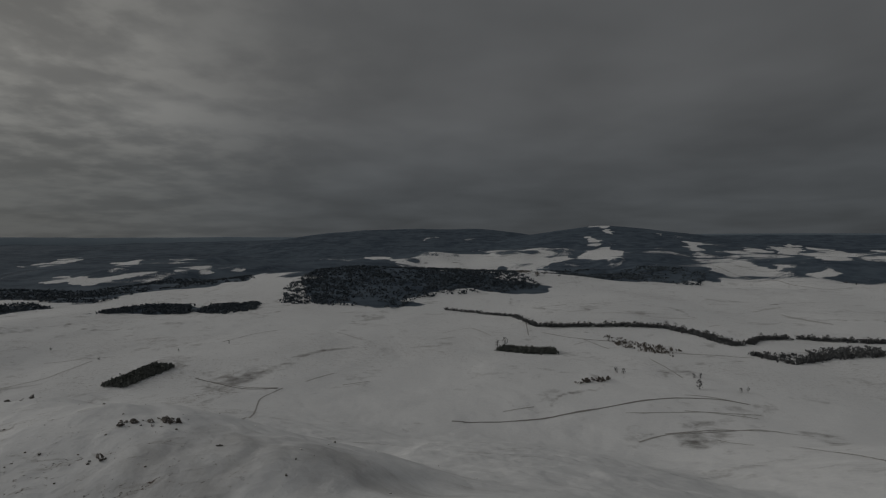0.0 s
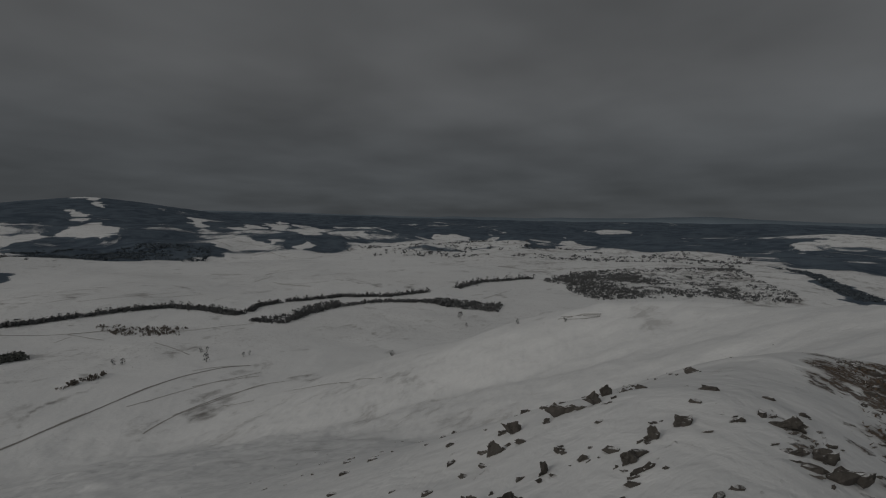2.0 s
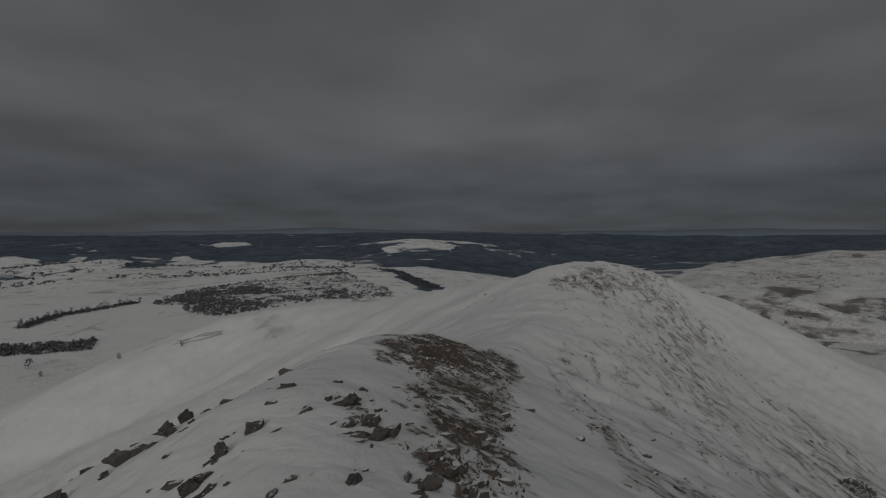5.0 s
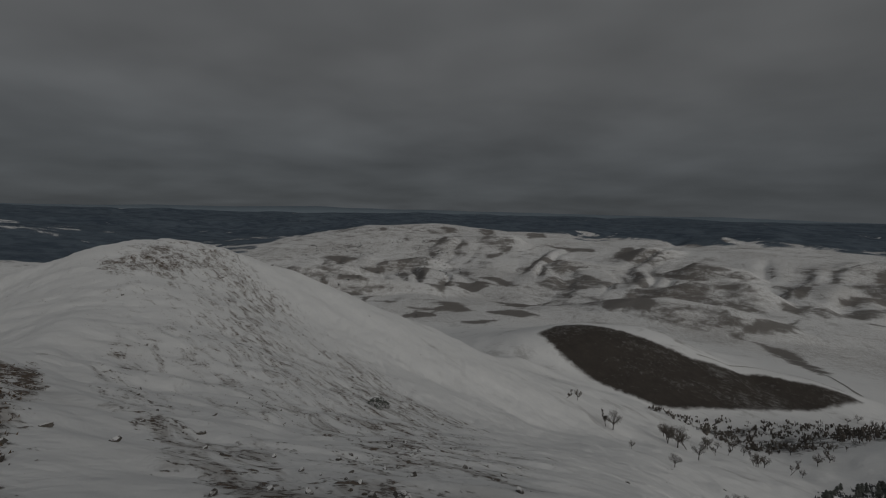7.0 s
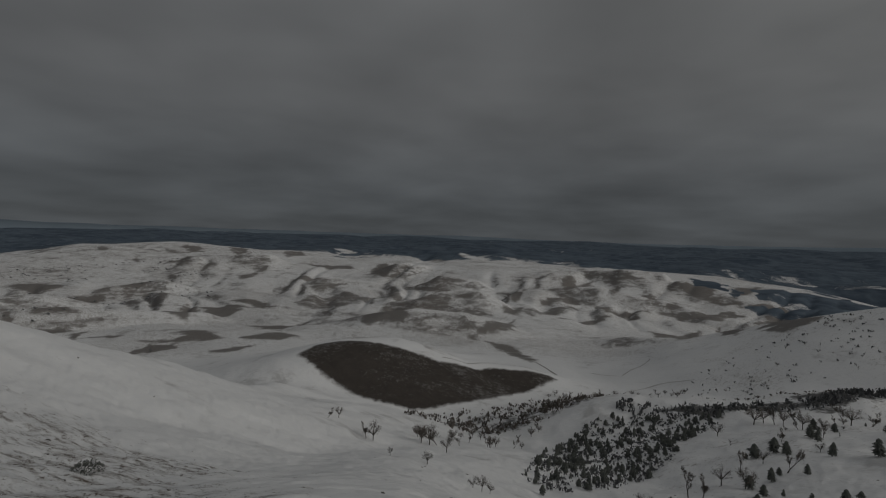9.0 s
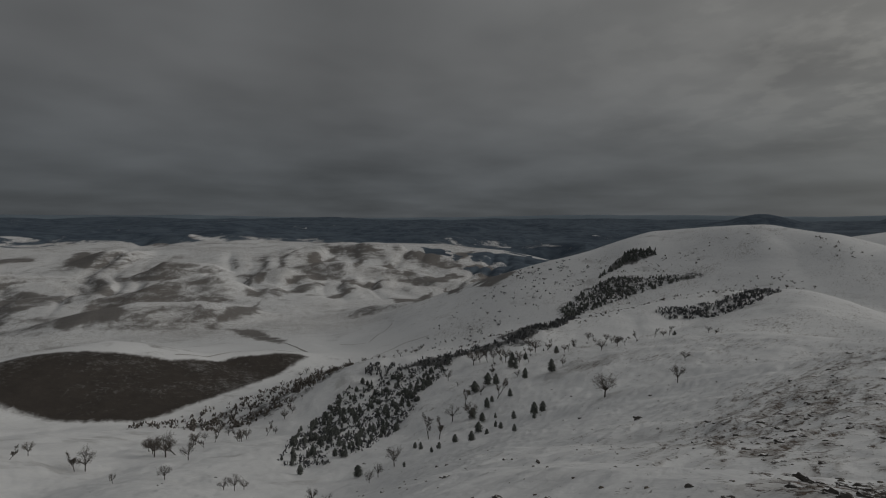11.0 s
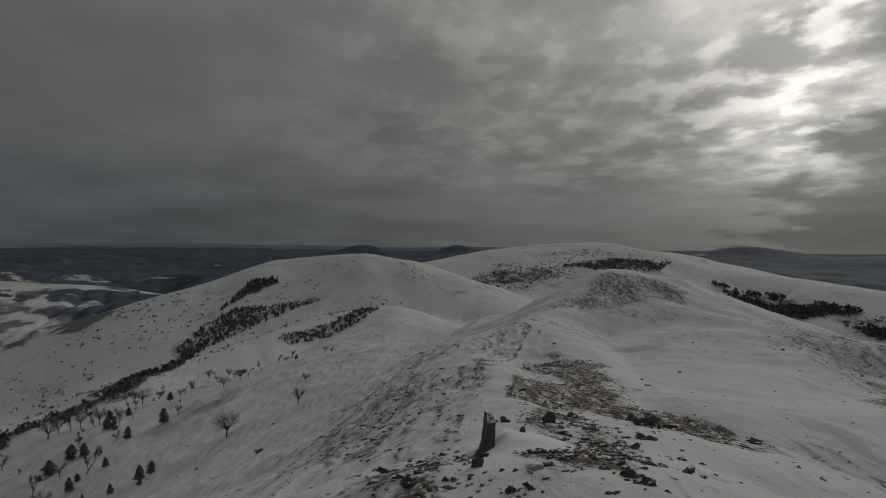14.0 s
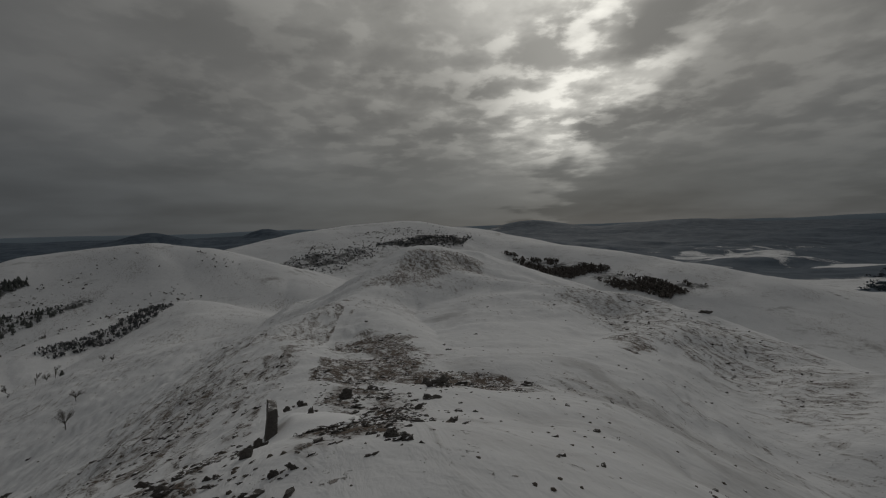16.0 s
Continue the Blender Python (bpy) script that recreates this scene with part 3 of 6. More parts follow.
cover("wood", 1.00, 16, 14, [(213.1, 2512), (214.7, 2588), (215.0, 2393), (213.4, 1859)])
# snow on the summit of the northern range
cover("clear", 0.78, 20, 45, [(16.7, 2658), (18.0, 2617), (17.7, 2377), (16.9, 2465)])
cover("clear", 0.78, 20, 45, [(15.6, 2099), (17.8, 2246), (20.4, 2102), (20.1, 1847), (16.0, 1965)])
cover("clear", 0.78, 20, 45, [(27.1, 2530), (27.5, 2565), (28.9, 2186), (28.3, 2180)])
# fields among the far woods
cover("clear", 0.68, 19, 34, [(318.1, 2373), (319.7, 2745), (322.6, 2908), (322.6, 2729), (321.5, 2227), (319.3, 2366)])
cover("clear", 0.68, 11, 20, [(319.9, 1585), (320.9, 1763), (322.1, 1649), (324.8, 1590), (327.6, 1552), (329.6, 1581), (327.1, 1552), (324.7, 1488), (322.9, 1443), (322.1, 1306), (321.9, 1259), (322.3, 1439), (321.3, 1543)])
cover("clear", 0.68, 15, 26, [(325.5, 2381), (327.1, 2275), (327.4, 1840), (325.9, 1823)])
cover("clear", 0.68, 12, 22, [(330.9, 1785), (333.8, 1721), (333.5, 1605), (331.1, 1590)])
cover("clear", 0.68, 11, 20, [(333.5, 1557), (337.2, 1566), (337.1, 1524), (333.8, 1543)])
cover("clear", 0.68, 18, 30, [(330.4, 2338), (331.9, 2560), (331.9, 2366), (330.6, 2180)])
cover("clear", 0.68, 8, 14, [(338.0, 1506), (339.5, 1533), (339.8, 1157), (342.5, 1043), (342.5, 1009), (341.0, 1006), (340.6, 883), (340.0, 875), (340.4, 1003), (338.3, 1129)])
cover("clear", 0.68, 8, 14, [(342.9, 1122), (345.7, 1089), (345.7, 1059), (343.1, 1053)])
cover("clear", 0.68, 16, 28, [(350.9, 2331), (353.6, 2302), (355.6, 1978), (357.0, 1845), (354.3, 1914), (351.3, 2254)])
cover("clear", 0.68, 13, 22, [(356.6, 2064), (360.0, 2064), (360.0, 1098), (357.3, 1914)])
cover("clear", 0.68, 13, 22, [(360.0, 2015), (4.3, 2083), (10.0, 2003), (14.5, 2083), (15.2, 1972), (12.7, 1902), (10.4, 1506), (7.0, 1862), (6.6, 1119), (360.0, 1132)])
cover("clear", 0.68, 15, 26, [(15.8, 2052), (18.1, 2220), (18.8, 2302), (20.4, 1925), (19.2, 1856)])
cover("clear", 0.68, 19, 32, [(16.9, 2623), (18.1, 2639), (18.5, 2417), (17.4, 2469)])
cover("clear", 0.68, 21, 36, [(18.1, 3043), (18.8, 3053), (20.4, 2639), (19.5, 2639)])
cover("clear", 0.68, 18, 32, [(27.2, 2568), (27.7, 2591), (28.6, 2247), (28.0, 2220)])
cover("clear", 0.68, 20, 34, [(35.1, 2753), (36.1, 2873), (37.4, 2476), (35.4, 2439)])
cover("clear", 0.68, 17, 30, [(37.5, 2779), (39.3, 2838), (41.0, 2039), (40.7, 1845), (39.1, 1845)])
cover("clear", 0.68, 13, 22, [(30.4, 1710), (32.1, 1828), (34.3, 1757), (33.5, 1624), (31.0, 1634)])
cover("clear", 0.68, 13, 22, [(34.6, 1823), (35.9, 1774), (35.6, 1674), (34.8, 1705)])
cover("clear", 0.68, 12, 20, [(37.9, 1664), (39.3, 1726), (39.6, 1639), (38.1, 1561)])
cover("clear", 0.68, 19, 32, [(32.7, 2591), (34.3, 2439), (33.2, 2417)])
cover("clear", 0.68, 19, 32, [(26.9, 2680), (28.4, 2454), (28.2, 2338), (27.1, 2476)])
cover("clear", 0.68, 20, 36, [(34.7, 2712), (36.0, 3044), (37.3, 2631), (34.9, 2469)])
cover("clear", 0.68, 18, 30, [(37.3, 2935), (41.0, 2639), (40.4, 1868), (38.1, 1949)])
cover("clear", 0.68, 13, 22, [(29.0, 1758), (31.9, 1857), (35.4, 1711), (33.9, 1620), (29.5, 1639)])
cover("clear", 0.68, 20, 34, [(42.7, 2830), (47.0, 2891), (48.8, 2655), (45.1, 2064)])
cover("clear", 0.68, 14, 24, [(52.1, 1548), (54.0, 2417), (58.0, 2359), (57.4, 1851), (60.7, 2461), (64.8, 1644), (64.2, 1557), (58.1, 1538), (52.7, 1501)])
cover("clear", 0.68, 16, 26, [(68.6, 1763), (69.5, 2712), (72.3, 2213), (70.3, 1690)])
cover("clear", 0.68, 24, 42, [(72.1, 3354), (75.4, 3436), (76.1, 3062), (72.8, 2926)])
cover("clear", 0.55, 16, 60, [(90.8, 2121), (93.1, 2344), (96.6, 2424), (99.4, 2260), (101.7, 2233), (99.0, 2095), (92.2, 1990)])
cover("clear", 0.68, 9, 16, [(95.0, 1170), (96.5, 1255), (103.7, 1349), (102.1, 1139), (98.5, 1149)])
cover("clear", 0.68, 10, 18, [(57.4, 1229), (64.8, 1519), (78.2, 1954), (90.2, 1510), (87.4, 1167), (68.3, 1069), (63.6, 1075)])
# woods under the western hill
cover("wood", 0.66, 17, 19, [(205.5, 3190), (213.8, 3520), (221.3, 3144), (225.8, 1563), (219.5, 1630), (214.8, 1720), (210.9, 1781), (205.5, 1749)])
cover("wood", 0.66, 11, 13, [(208.4, 1609), (212.6, 1668), (218.5, 1736), (217.1, 1285), (212.4, 1295), (210.9, 1398), (208.6, 1421)])
cover("wood", 0.66, 10, 11, [(207.1, 1332), (209.7, 1391), (213.0, 1309), (212.1, 1195), (208.1, 1300)])
cover("swathe", 1.10, 6, 7, [(208.7, 1127), (210.9, 1277), (213.9, 443), (212.1, 445), (209.5, 476)])
cover("swathe", 1.10, 9, 10, [(205.6, 1256), (207.1, 1291), (207.6, 1222), (205.6, 1150)])
cover("wood", 0.66, 11, 13, [(205.5, 1642), (207.0, 1603), (208.4, 1482), (206.5, 1409)])
cover("swathe", 1.10, 5, 6, [(205.6, 1065), (207.3, 529), (207.1, 487), (205.6, 529)])
# thin snow along the western path and among its rocks
cover("heath", 0.57, 1.0, 1.0, [(249.5, 14), (252, 32), (254.2, 50), (256, 75), (258.5, 95), (261, 100), (258.8, 77), (256.8, 58), (255.0, 36), (252.5, 22), (251.6, 14)])
cover("heath", 0.55, 1.0, 1.5, [(256.5, 23), (262, 27), (269.6, 15), (270.9, 8.8), (264, 7.5), (256, 7.6), (253.8, 12)])
cover("heath", 0.58, 1.0, 1.2, [(238, 9), (244, 13), (250.6, 13), (251.2, 9), (251, 6), (242, 6)])
# heath round the rocks of the eastern crest
cover("heath", 0.60, 0.6, 0.8, [(104, 25), (107.2, 26), (107.0, 13), (107.4, 8), (109.2, 6), (111.5, 4.6), (110, 3.4), (98, 3.6), (101, 6), (103, 10)])
cover("heath", 0.50, 0.9, 1.6, [(84.5, 9.5), (87.4, 11.2), (94.2, 16.6), (102.7, 22.3), (106.8, 24.0), (104.7, 10.6), (101.0, 9.0), (97.3, 6.2), (93.3, 4.4), (90.2, 4.5), (90.0, 5.7), (87.4, 6.8)])
cover("heath", 0.62, 0.4, 0.5, [(81.6, 6.0), (84.1, 6.4), (88.0, 5.9), (89.0, 5.0), (86.3, 5.0), (84.6, 5.4)])

WOOD_EDGE = ([0, 45, 60, 90, 110, 125, 136, 190, 215, 240, 280, 318, 332, 360],
             [1350, 1330, 1280, 1230, 1180, 1450, 2300, 2050, 1500, 850, 850, 980, 1080, 1350])


def covers(x, y):
    """How much heath, scrub, wood and bare field there is at each place, 0 to 1."""
    r, b = np.hypot(x, y), bearing_of(x, y)
    edge = np.interp(b, *WOOD_EDGE)
    south = within(b, 122, 222, 14)
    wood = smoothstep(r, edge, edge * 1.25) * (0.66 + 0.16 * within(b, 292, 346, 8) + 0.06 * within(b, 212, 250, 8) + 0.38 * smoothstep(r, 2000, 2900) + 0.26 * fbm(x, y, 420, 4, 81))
    # flanks facing east and north: wind-bared ground, with slope shade painted into swathe
    step = 13.0
    m = (south > 0) & (r > 400) & (r < 3000)
    facing = 0 * x
    gx, gy = (land(x[m] + step, y[m]) - land(x[m] - step, y[m])) / (2 * step), (land(x[m], y[m] + step) - land(x[m], y[m] - step)) / (2 * step)
    facing[m] = np.clip(np.maximum(-(gx * 0.90 + gy * 0.43) * 4.0, -(gy * 0.97 + gx * 0.2) * 3.6 * within(b[m], 128, 185, 8)) - 0.30, 0, 1)
    west = within(b, 200, 335, 12)
    heath = 0.06 + west * (0.16 + 0.05 * smoothstep(r, 60, 200) + 0.10 * fbm(x, y, 34, 2, 78)) + 0.14 * within(b, 106, 160, 8) * (1 - smoothstep(r, 40, 110)) + 0.10 * fbm(x, y, 9, 3, 84)
    # stubble-like flecks dim the plain's and basin's snow, in colour instead of light
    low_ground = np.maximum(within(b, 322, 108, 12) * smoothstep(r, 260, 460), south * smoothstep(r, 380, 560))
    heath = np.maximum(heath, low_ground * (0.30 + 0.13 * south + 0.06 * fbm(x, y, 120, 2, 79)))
    swathe = 0.10 + 0.10 * fbm(x, y, 180, 2, 85) * smoothstep(r, 200, 400)
    swathe = swathe + 0.20 * within(b, 55, 148, 8) * smoothstep(r, 700, 1100)
    scar = smoothstep(fbm(x, y, 300, 2, 86, True), 1.25, 1.42) * smoothstep(r, 180, 300)
    swathe = np.maximum(swathe, 0.26 * scar * (0.6 + 0.6 * fbm(x, y, 120, 2, 87)))
    # darker creases along the gullies between the southern hills
    bend = 26 * fbm(x, y, 130, 3, 12)
    for size, seed, much in ((470, 31, 0.46), (260, 36, 0.38)):
        crease = 1 - np.abs(value_noise((x + bend) / size, (y - bend) / size, seed))
        crease = smoothstep(crease, 0.90, 0.985) * (0.72 + 0.5 * fbm(x, y, 300, 2, seed + 5))
        swathe = np.maximum(swathe, south * smoothstep(r, 450, 760) * much * crease)
    # the share by facing lays the hills' soft shade into the colour
    swathe = np.maximum(swathe, south * smoothstep(r, 420, 700) * (0.15 + 0.62 * facing + 0.14 * fbm(x, y, 160, 2, 83)))
    for size, seed in ((210, 88), (120, 89)):
        line = smoothstep(1 - np.abs(fbm(x, y, size, 2, seed)), 0.93, 0.985) * smoothstep(r, 220, 330)
        swathe = np.maximum(swathe, (1 - south) * line * (0.20 + 0.30 * fbm(x, y, 140, 2, seed + 3)))
    scrub, field = 0 * x, 0 * x
    held = dict(heath=heath, scrub=scrub, wood=wood, field=field, swathe=swathe, clear=0 * x)
    for kind, amount, soft, rough, corners in COVER:
        pts = np.array([place(*c) for c in corners])
        (x0, y0), (x1, y1), edge = pts.min(0), pts.max(0), soft + 2 * rough
        m = (x > x0 - edge) & (x < x1 + edge) & (y > y0 - edge) & (y < y1 + edge)
        held[kind][m] = np.maximum(held[kind][m], amount * inside(x[m], y[m], corners, soft, rough))
    m = r < 130
    trodden = np.maximum(along(x[m], y[m], FOOTPATH_EAST, 0.45, 0.4), along(x[m], y[m], FOOTPATH_WEST, 0.60, 0.30))
    held["heath"][m] *= 1 - 0.95 * trodden
    held["heath"][:] *= 1 - 0.9 * held["field"]
    held["wood"][:] *= 1 - np.minimum(held["clear"], 1)
    return held["heath"], held["scrub"], held["wood"], held["field"], held["swathe"]


# ---- materials ----
def material(name):
    m = bpy.data.materials.new(name)
    m.use_nodes = True
    return m, Graph(m.node_tree)


def finish(g, colour, rough=0.8, bump=None, strength=0.3, dist=0.1, spec=0.3):
    shader = g.add("BsdfPrincipled", named={"Base Color": colour, "Roughness": rough, "Specular IOR Level": spec})
    if bump is not None:
        g.tree.links.new(g.add("Bump", strength, dist, named={"Height": bump}), shader.node.inputs["Normal"])
    g.add("OutputMaterial", shader)


def ground_material():
    m, g = material("snowy_ground")
    at = g.add("TexCoord", out=3)
    amount = {k: g.add("Attribute", out=2, attribute_name=k) for k in ("heath", "scrub", "wood", "field", "swathe")}
    broad, close = g.noise(at, 0.02, 6, 0.6, 0.6), g.noise(at, 0.35, 7, 0.68, 0.8)
    drifts, ripple = g.noise(at, 0.45, 4, 0.5, 0.4), g.noise(at, 2.6, 4, 0.55, 0.5)
    patch, speck = g.noise(at, 2.3, 6, 0.58, 0.7), g.noise(at, 7.0, 5, 0.60, 0.6)
    swell = g.noise(at, 0.016, 3, 0.45, 0.5)
    far_grain, furrow = g.noise(at, 0.006, 9, 0.60, 0.8), g.noise(at, 0.09, 6, 0.62, 0.7)

    def broken(amount, grain, soft, low=0.30, high=0.70):
        level = g.add("MapRange", grain, low, high, 0.0, 1.0)
        return g.span(g.math("ADD", level, g.math("SUBTRACT", amount, 1.0)), -soft * 0.4, soft)

    def blend(a, part, b):
        return g.math("ADD", g.math("MULTIPLY", a, part), g.math("MULTIPLY", b, 1 - part))

    # wind and hooves have combed the slopes on both sides of the crest
    axes = g.add("SeparateXYZ", at).node.outputs
    out_east = g.math("ABSOLUTE", axes[0])
    lengthwise = g.math("SUBTRACT", g.math("MULTIPLY", out_east, 0.95), g.math("MULTIPLY", axes[1], 0.31))
    across = g.math("ADD", g.math("MULTIPLY", out_east, 0.31), g.math("MULTIPLY", axes[1], 0.95))
    combed = g.add("CombineXYZ", g.math("MULTIPLY", lengthwise, 0.36), across, g.math("MULTIPLY", axes[2], 0.7))
    strokes = g.noise(combed, 1.05, 5, 0.60, 0.9)
    # low heath amounts also carry the painted dimming of the distant snow
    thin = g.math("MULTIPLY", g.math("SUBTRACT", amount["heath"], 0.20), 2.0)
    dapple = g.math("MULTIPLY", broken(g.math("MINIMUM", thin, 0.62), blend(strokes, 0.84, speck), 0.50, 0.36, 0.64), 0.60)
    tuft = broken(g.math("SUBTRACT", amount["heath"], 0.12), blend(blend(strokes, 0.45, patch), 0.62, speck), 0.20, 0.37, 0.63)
    # bare ground, and slope shade painted into swathe, streaked along the contours
    streak = g.noise(g.vec("MULTIPLY", at, (1, 1, 5.0)), 0.022, 6, 0.60, 0.5)
    swathe = broken(amount["swathe"], blend(blend(streak, 0.60, furrow), 0.90, close), 0.52, 0.34, 0.62)
    bush = broken(amount["scrub"], blend(g.noise(at, 0.06, 7, 0.72), 0.6, close), 0.22)
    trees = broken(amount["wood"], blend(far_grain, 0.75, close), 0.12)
    snow = g.mix(close, (0.63, 0.64, 0.66, 1), (0.77, 0.77, 0.77, 1))
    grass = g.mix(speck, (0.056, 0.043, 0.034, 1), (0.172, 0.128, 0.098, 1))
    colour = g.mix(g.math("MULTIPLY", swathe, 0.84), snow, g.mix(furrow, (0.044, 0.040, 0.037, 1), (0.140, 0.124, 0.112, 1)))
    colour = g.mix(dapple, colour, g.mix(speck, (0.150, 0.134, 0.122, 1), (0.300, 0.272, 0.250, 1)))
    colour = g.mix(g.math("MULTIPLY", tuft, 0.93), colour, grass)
    colour = g.mix(g.math("MULTIPLY", bush, 0.9), colour, g.mix(close, (0.035, 0.036, 0.037, 1), (0.11, 0.107, 0.103, 1)))
    # far woods carry the distance haze in their colour: lifted and blue
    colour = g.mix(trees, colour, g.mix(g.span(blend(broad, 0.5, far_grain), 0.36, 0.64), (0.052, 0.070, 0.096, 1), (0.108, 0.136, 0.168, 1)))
    soil = g.mix(g.noise(at, 0.15, 8, 0.72, 0.5), (0.036, 0.033, 0.031, 1), (0.086, 0.075, 0.067, 1))
    dusting = g.span(g.math("ADD", g.math("MULTIPLY", close, 0.5), g.math("MULTIPLY", broad, 0.5)), 0.50, 0.68)
    colour = g.mix(g.math("MULTIPLY", g.span(g.math("ADD", amount["field"], g.math("MULTIPLY", g.math("SUBTRACT", close, 0.5), 0.3)), 0.38, 0.64), g.math("SUBTRACT", 1.0, g.math("MULTIPLY", dusting, 0.24))), colour, soil)
    relief = g.math("ADD", g.math("ADD", g.math("MULTIPLY", swell, 5.0), g.math("MULTIPLY", drifts, 0.32)), g.math("ADD", g.math("MULTIPLY", ripple, 0.06), g.math("MULTIPLY", g.math("ADD", tuft, g.math("MULTIPLY", strokes, 2.0)), 0.06)))
    finish(g, colour, 0.85, relief, 1.0, 0.6, 0.04)
    return m


SNOWY_GROUND = ground_material()


def build_ground():
    # rings lie closest over the middle distance
    steps, rings = 1800, 560
    grow = np.linspace(0, np.log(4940.0), 2000)
    dense = np.cumsum(np.interp(np.exp(grow), [1, 4, 6, 40, 60, 150, 2200, 4940], [0.35, 0.5, 1.15, 1.15, 0.95, 1.15, 1.15, 0.6]))
    radii = np.exp(np.interp(np.linspace(dense[0], dense[-1], rings), dense, grow))
    turn = np.arange(steps) * 2 * np.pi / steps
    x = np.append(0.0, np.outer(radii, np.sin(turn)).ravel())
    y = np.append(0.0, np.outer(radii, np.cos(turn)).ravel())
    z = land(x, y) + EYE
    i, j = np.meshgrid(np.arange(rings - 1), np.arange(steps), indexing="ij")
    k = (j + 1) % steps
    quads = np.stack([1 + i * steps + j, 1 + i * steps + k, 1 + (i + 1) * steps + k, 1 + (i + 1) * steps + j], -1).reshape(-1, 4)
    fan = np.stack([np.zeros(steps, int), 1 + (np.arange(steps) + 1) % steps, 1 + np.arange(steps)], -1)
    mesh = bpy.data.meshes.new("ground")
    mesh.vertices.add(len(x))
    mesh.vertices.foreach_set("co", np.stack([x, y, z], -1).ravel())
    mesh.loops.add(quads.size + fan.size)
    mesh.loops.foreach_set("vertex_index", np.concatenate([quads.ravel(), fan.ravel()]))
    mesh.polygons.add(len(quads) + len(fan))
    mesh.polygons.foreach_set("loop_start", np.concatenate([np.arange(len(quads)) * 4, quads.size + np.arange(len(fan)) * 3]))
    mesh.update(calc_edges=True)
    mesh.polygons.foreach_set("use_smooth", np.ones(len(mesh.polygons), bool))
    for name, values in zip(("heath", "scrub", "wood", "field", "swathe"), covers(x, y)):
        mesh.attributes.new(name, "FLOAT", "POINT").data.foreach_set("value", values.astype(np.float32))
    mesh.materials.append(SNOWY_GROUND)
    return tagged(new("ground", mesh), "snow-covered mountain crest falling to a wide white plain", "ground", kind="structure")


ground = build_ground()


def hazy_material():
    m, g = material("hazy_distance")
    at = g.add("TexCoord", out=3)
    # haze of the distance, put straight into the ridges' base colour
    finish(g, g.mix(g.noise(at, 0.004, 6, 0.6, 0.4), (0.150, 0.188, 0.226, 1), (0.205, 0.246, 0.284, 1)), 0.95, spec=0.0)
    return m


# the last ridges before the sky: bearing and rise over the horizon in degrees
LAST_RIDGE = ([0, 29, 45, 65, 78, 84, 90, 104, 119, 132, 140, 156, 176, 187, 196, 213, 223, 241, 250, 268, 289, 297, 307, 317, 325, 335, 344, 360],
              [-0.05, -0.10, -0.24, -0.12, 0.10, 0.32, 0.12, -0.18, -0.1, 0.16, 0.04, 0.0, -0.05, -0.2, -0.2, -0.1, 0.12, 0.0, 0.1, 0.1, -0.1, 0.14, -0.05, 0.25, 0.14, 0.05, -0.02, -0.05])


def last_ridge():
    n = 1440
    b = np.arange(n) * 360 / n
    turn = np.radians(b)
    rise = np.interp(b, *LAST_RIDGE) + 0.09 * fbm(60 * np.sin(turn), 60 * np.cos(turn), 9, 4, 57)
    rows = []
    for far, z in ((4740, -70 + 0 * b), (4860, 4860 * np.tan(np.radians(rise))), (4935, -70 + 0 * b)):
        rows.append(np.stack([far * np.sin(turn), far * np.cos(turn), z + EYE], -1))
    faces = [(k * n + i, k * n + (i + 1) % n, (k + 1) * n + (i + 1) % n, (k + 1) * n + i) for k in range(2) for i in range(n)]
    mesh = bpy.data.meshes.new("backdrop")
    mesh.from_pydata(np.concatenate(rows).tolist(), [], faces)
    mesh.polygons.foreach_set("use_smooth", np.ones(len(faces), bool))
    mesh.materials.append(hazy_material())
    return tagged(new("backdrop", mesh), "wooded ridges along the horizon, haze painted into their blue-grey", "distant hills", kind="structure")


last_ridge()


# ---- building helpers ----
def mesh_of(name, verts, faces, *materials, slots=None, smooth=False):
    mesh = bpy.data.meshes.new(name)
    mesh.from_pydata([tuple(v) for v in verts], [], [tuple(f) for f in faces])
    for m in materials:
        mesh.materials.append(m)
    if slots is not None:
        mesh.polygons.foreach_set("material_index", slots)
    if smooth:
        mesh.polygons.foreach_set("use_smooth", [True] * len(mesh.polygons))
    mesh.update()
    return mesh


def part(name, mesh, parent, label=""):
    ob = new(name, mesh)
    ob.parent = parent
    return tagged(ob, label)


def foot(bearing, r, sink=0.0):
    x, y = place(bearing, r)
    return x, y, float(land(np.array([x]), np.array([y]))[0]) + EYE - sink


def heights(x, y):
    return land(np.asarray(x, float), np.asarray(y, float)) + EYE


# ---- materials of the things ----
def bark_material():
    m, g = material("grey_bark")
    at = g.add("TexCoord", out=3)
    grain = g.noise(g.vec("MULTIPLY", at, (1, 1, 0.2)), 9, 6, 0.7)
    finish(g, g.mix(grain, (0.030, 0.026, 0.023, 1), (0.115, 0.100, 0.088, 1)), 0.9, grain, 0.5, 0.02)
    return m


def leaf_material(name, dark, light):
    m, g = material(name)
    at = g.add("TexCoord", out=3)
    chance = g.add("ObjectInfo", out=5)
    island = g.add("NewGeometry", out=8)
    shade = g.math("ADD", g.math("MULTIPLY", g.noise(at, 3.0, 5, 0.7), 0.5), g.math("ADD", g.math("MULTIPLY", chance, 0.25), g.math("MULTIPLY", island, 0.25)))
    finish(g, g.mix(shade, dark, light), 0.85, g.noise(at, 14, 4, 0.7), 0.6, 0.05, 0.15)
    return m


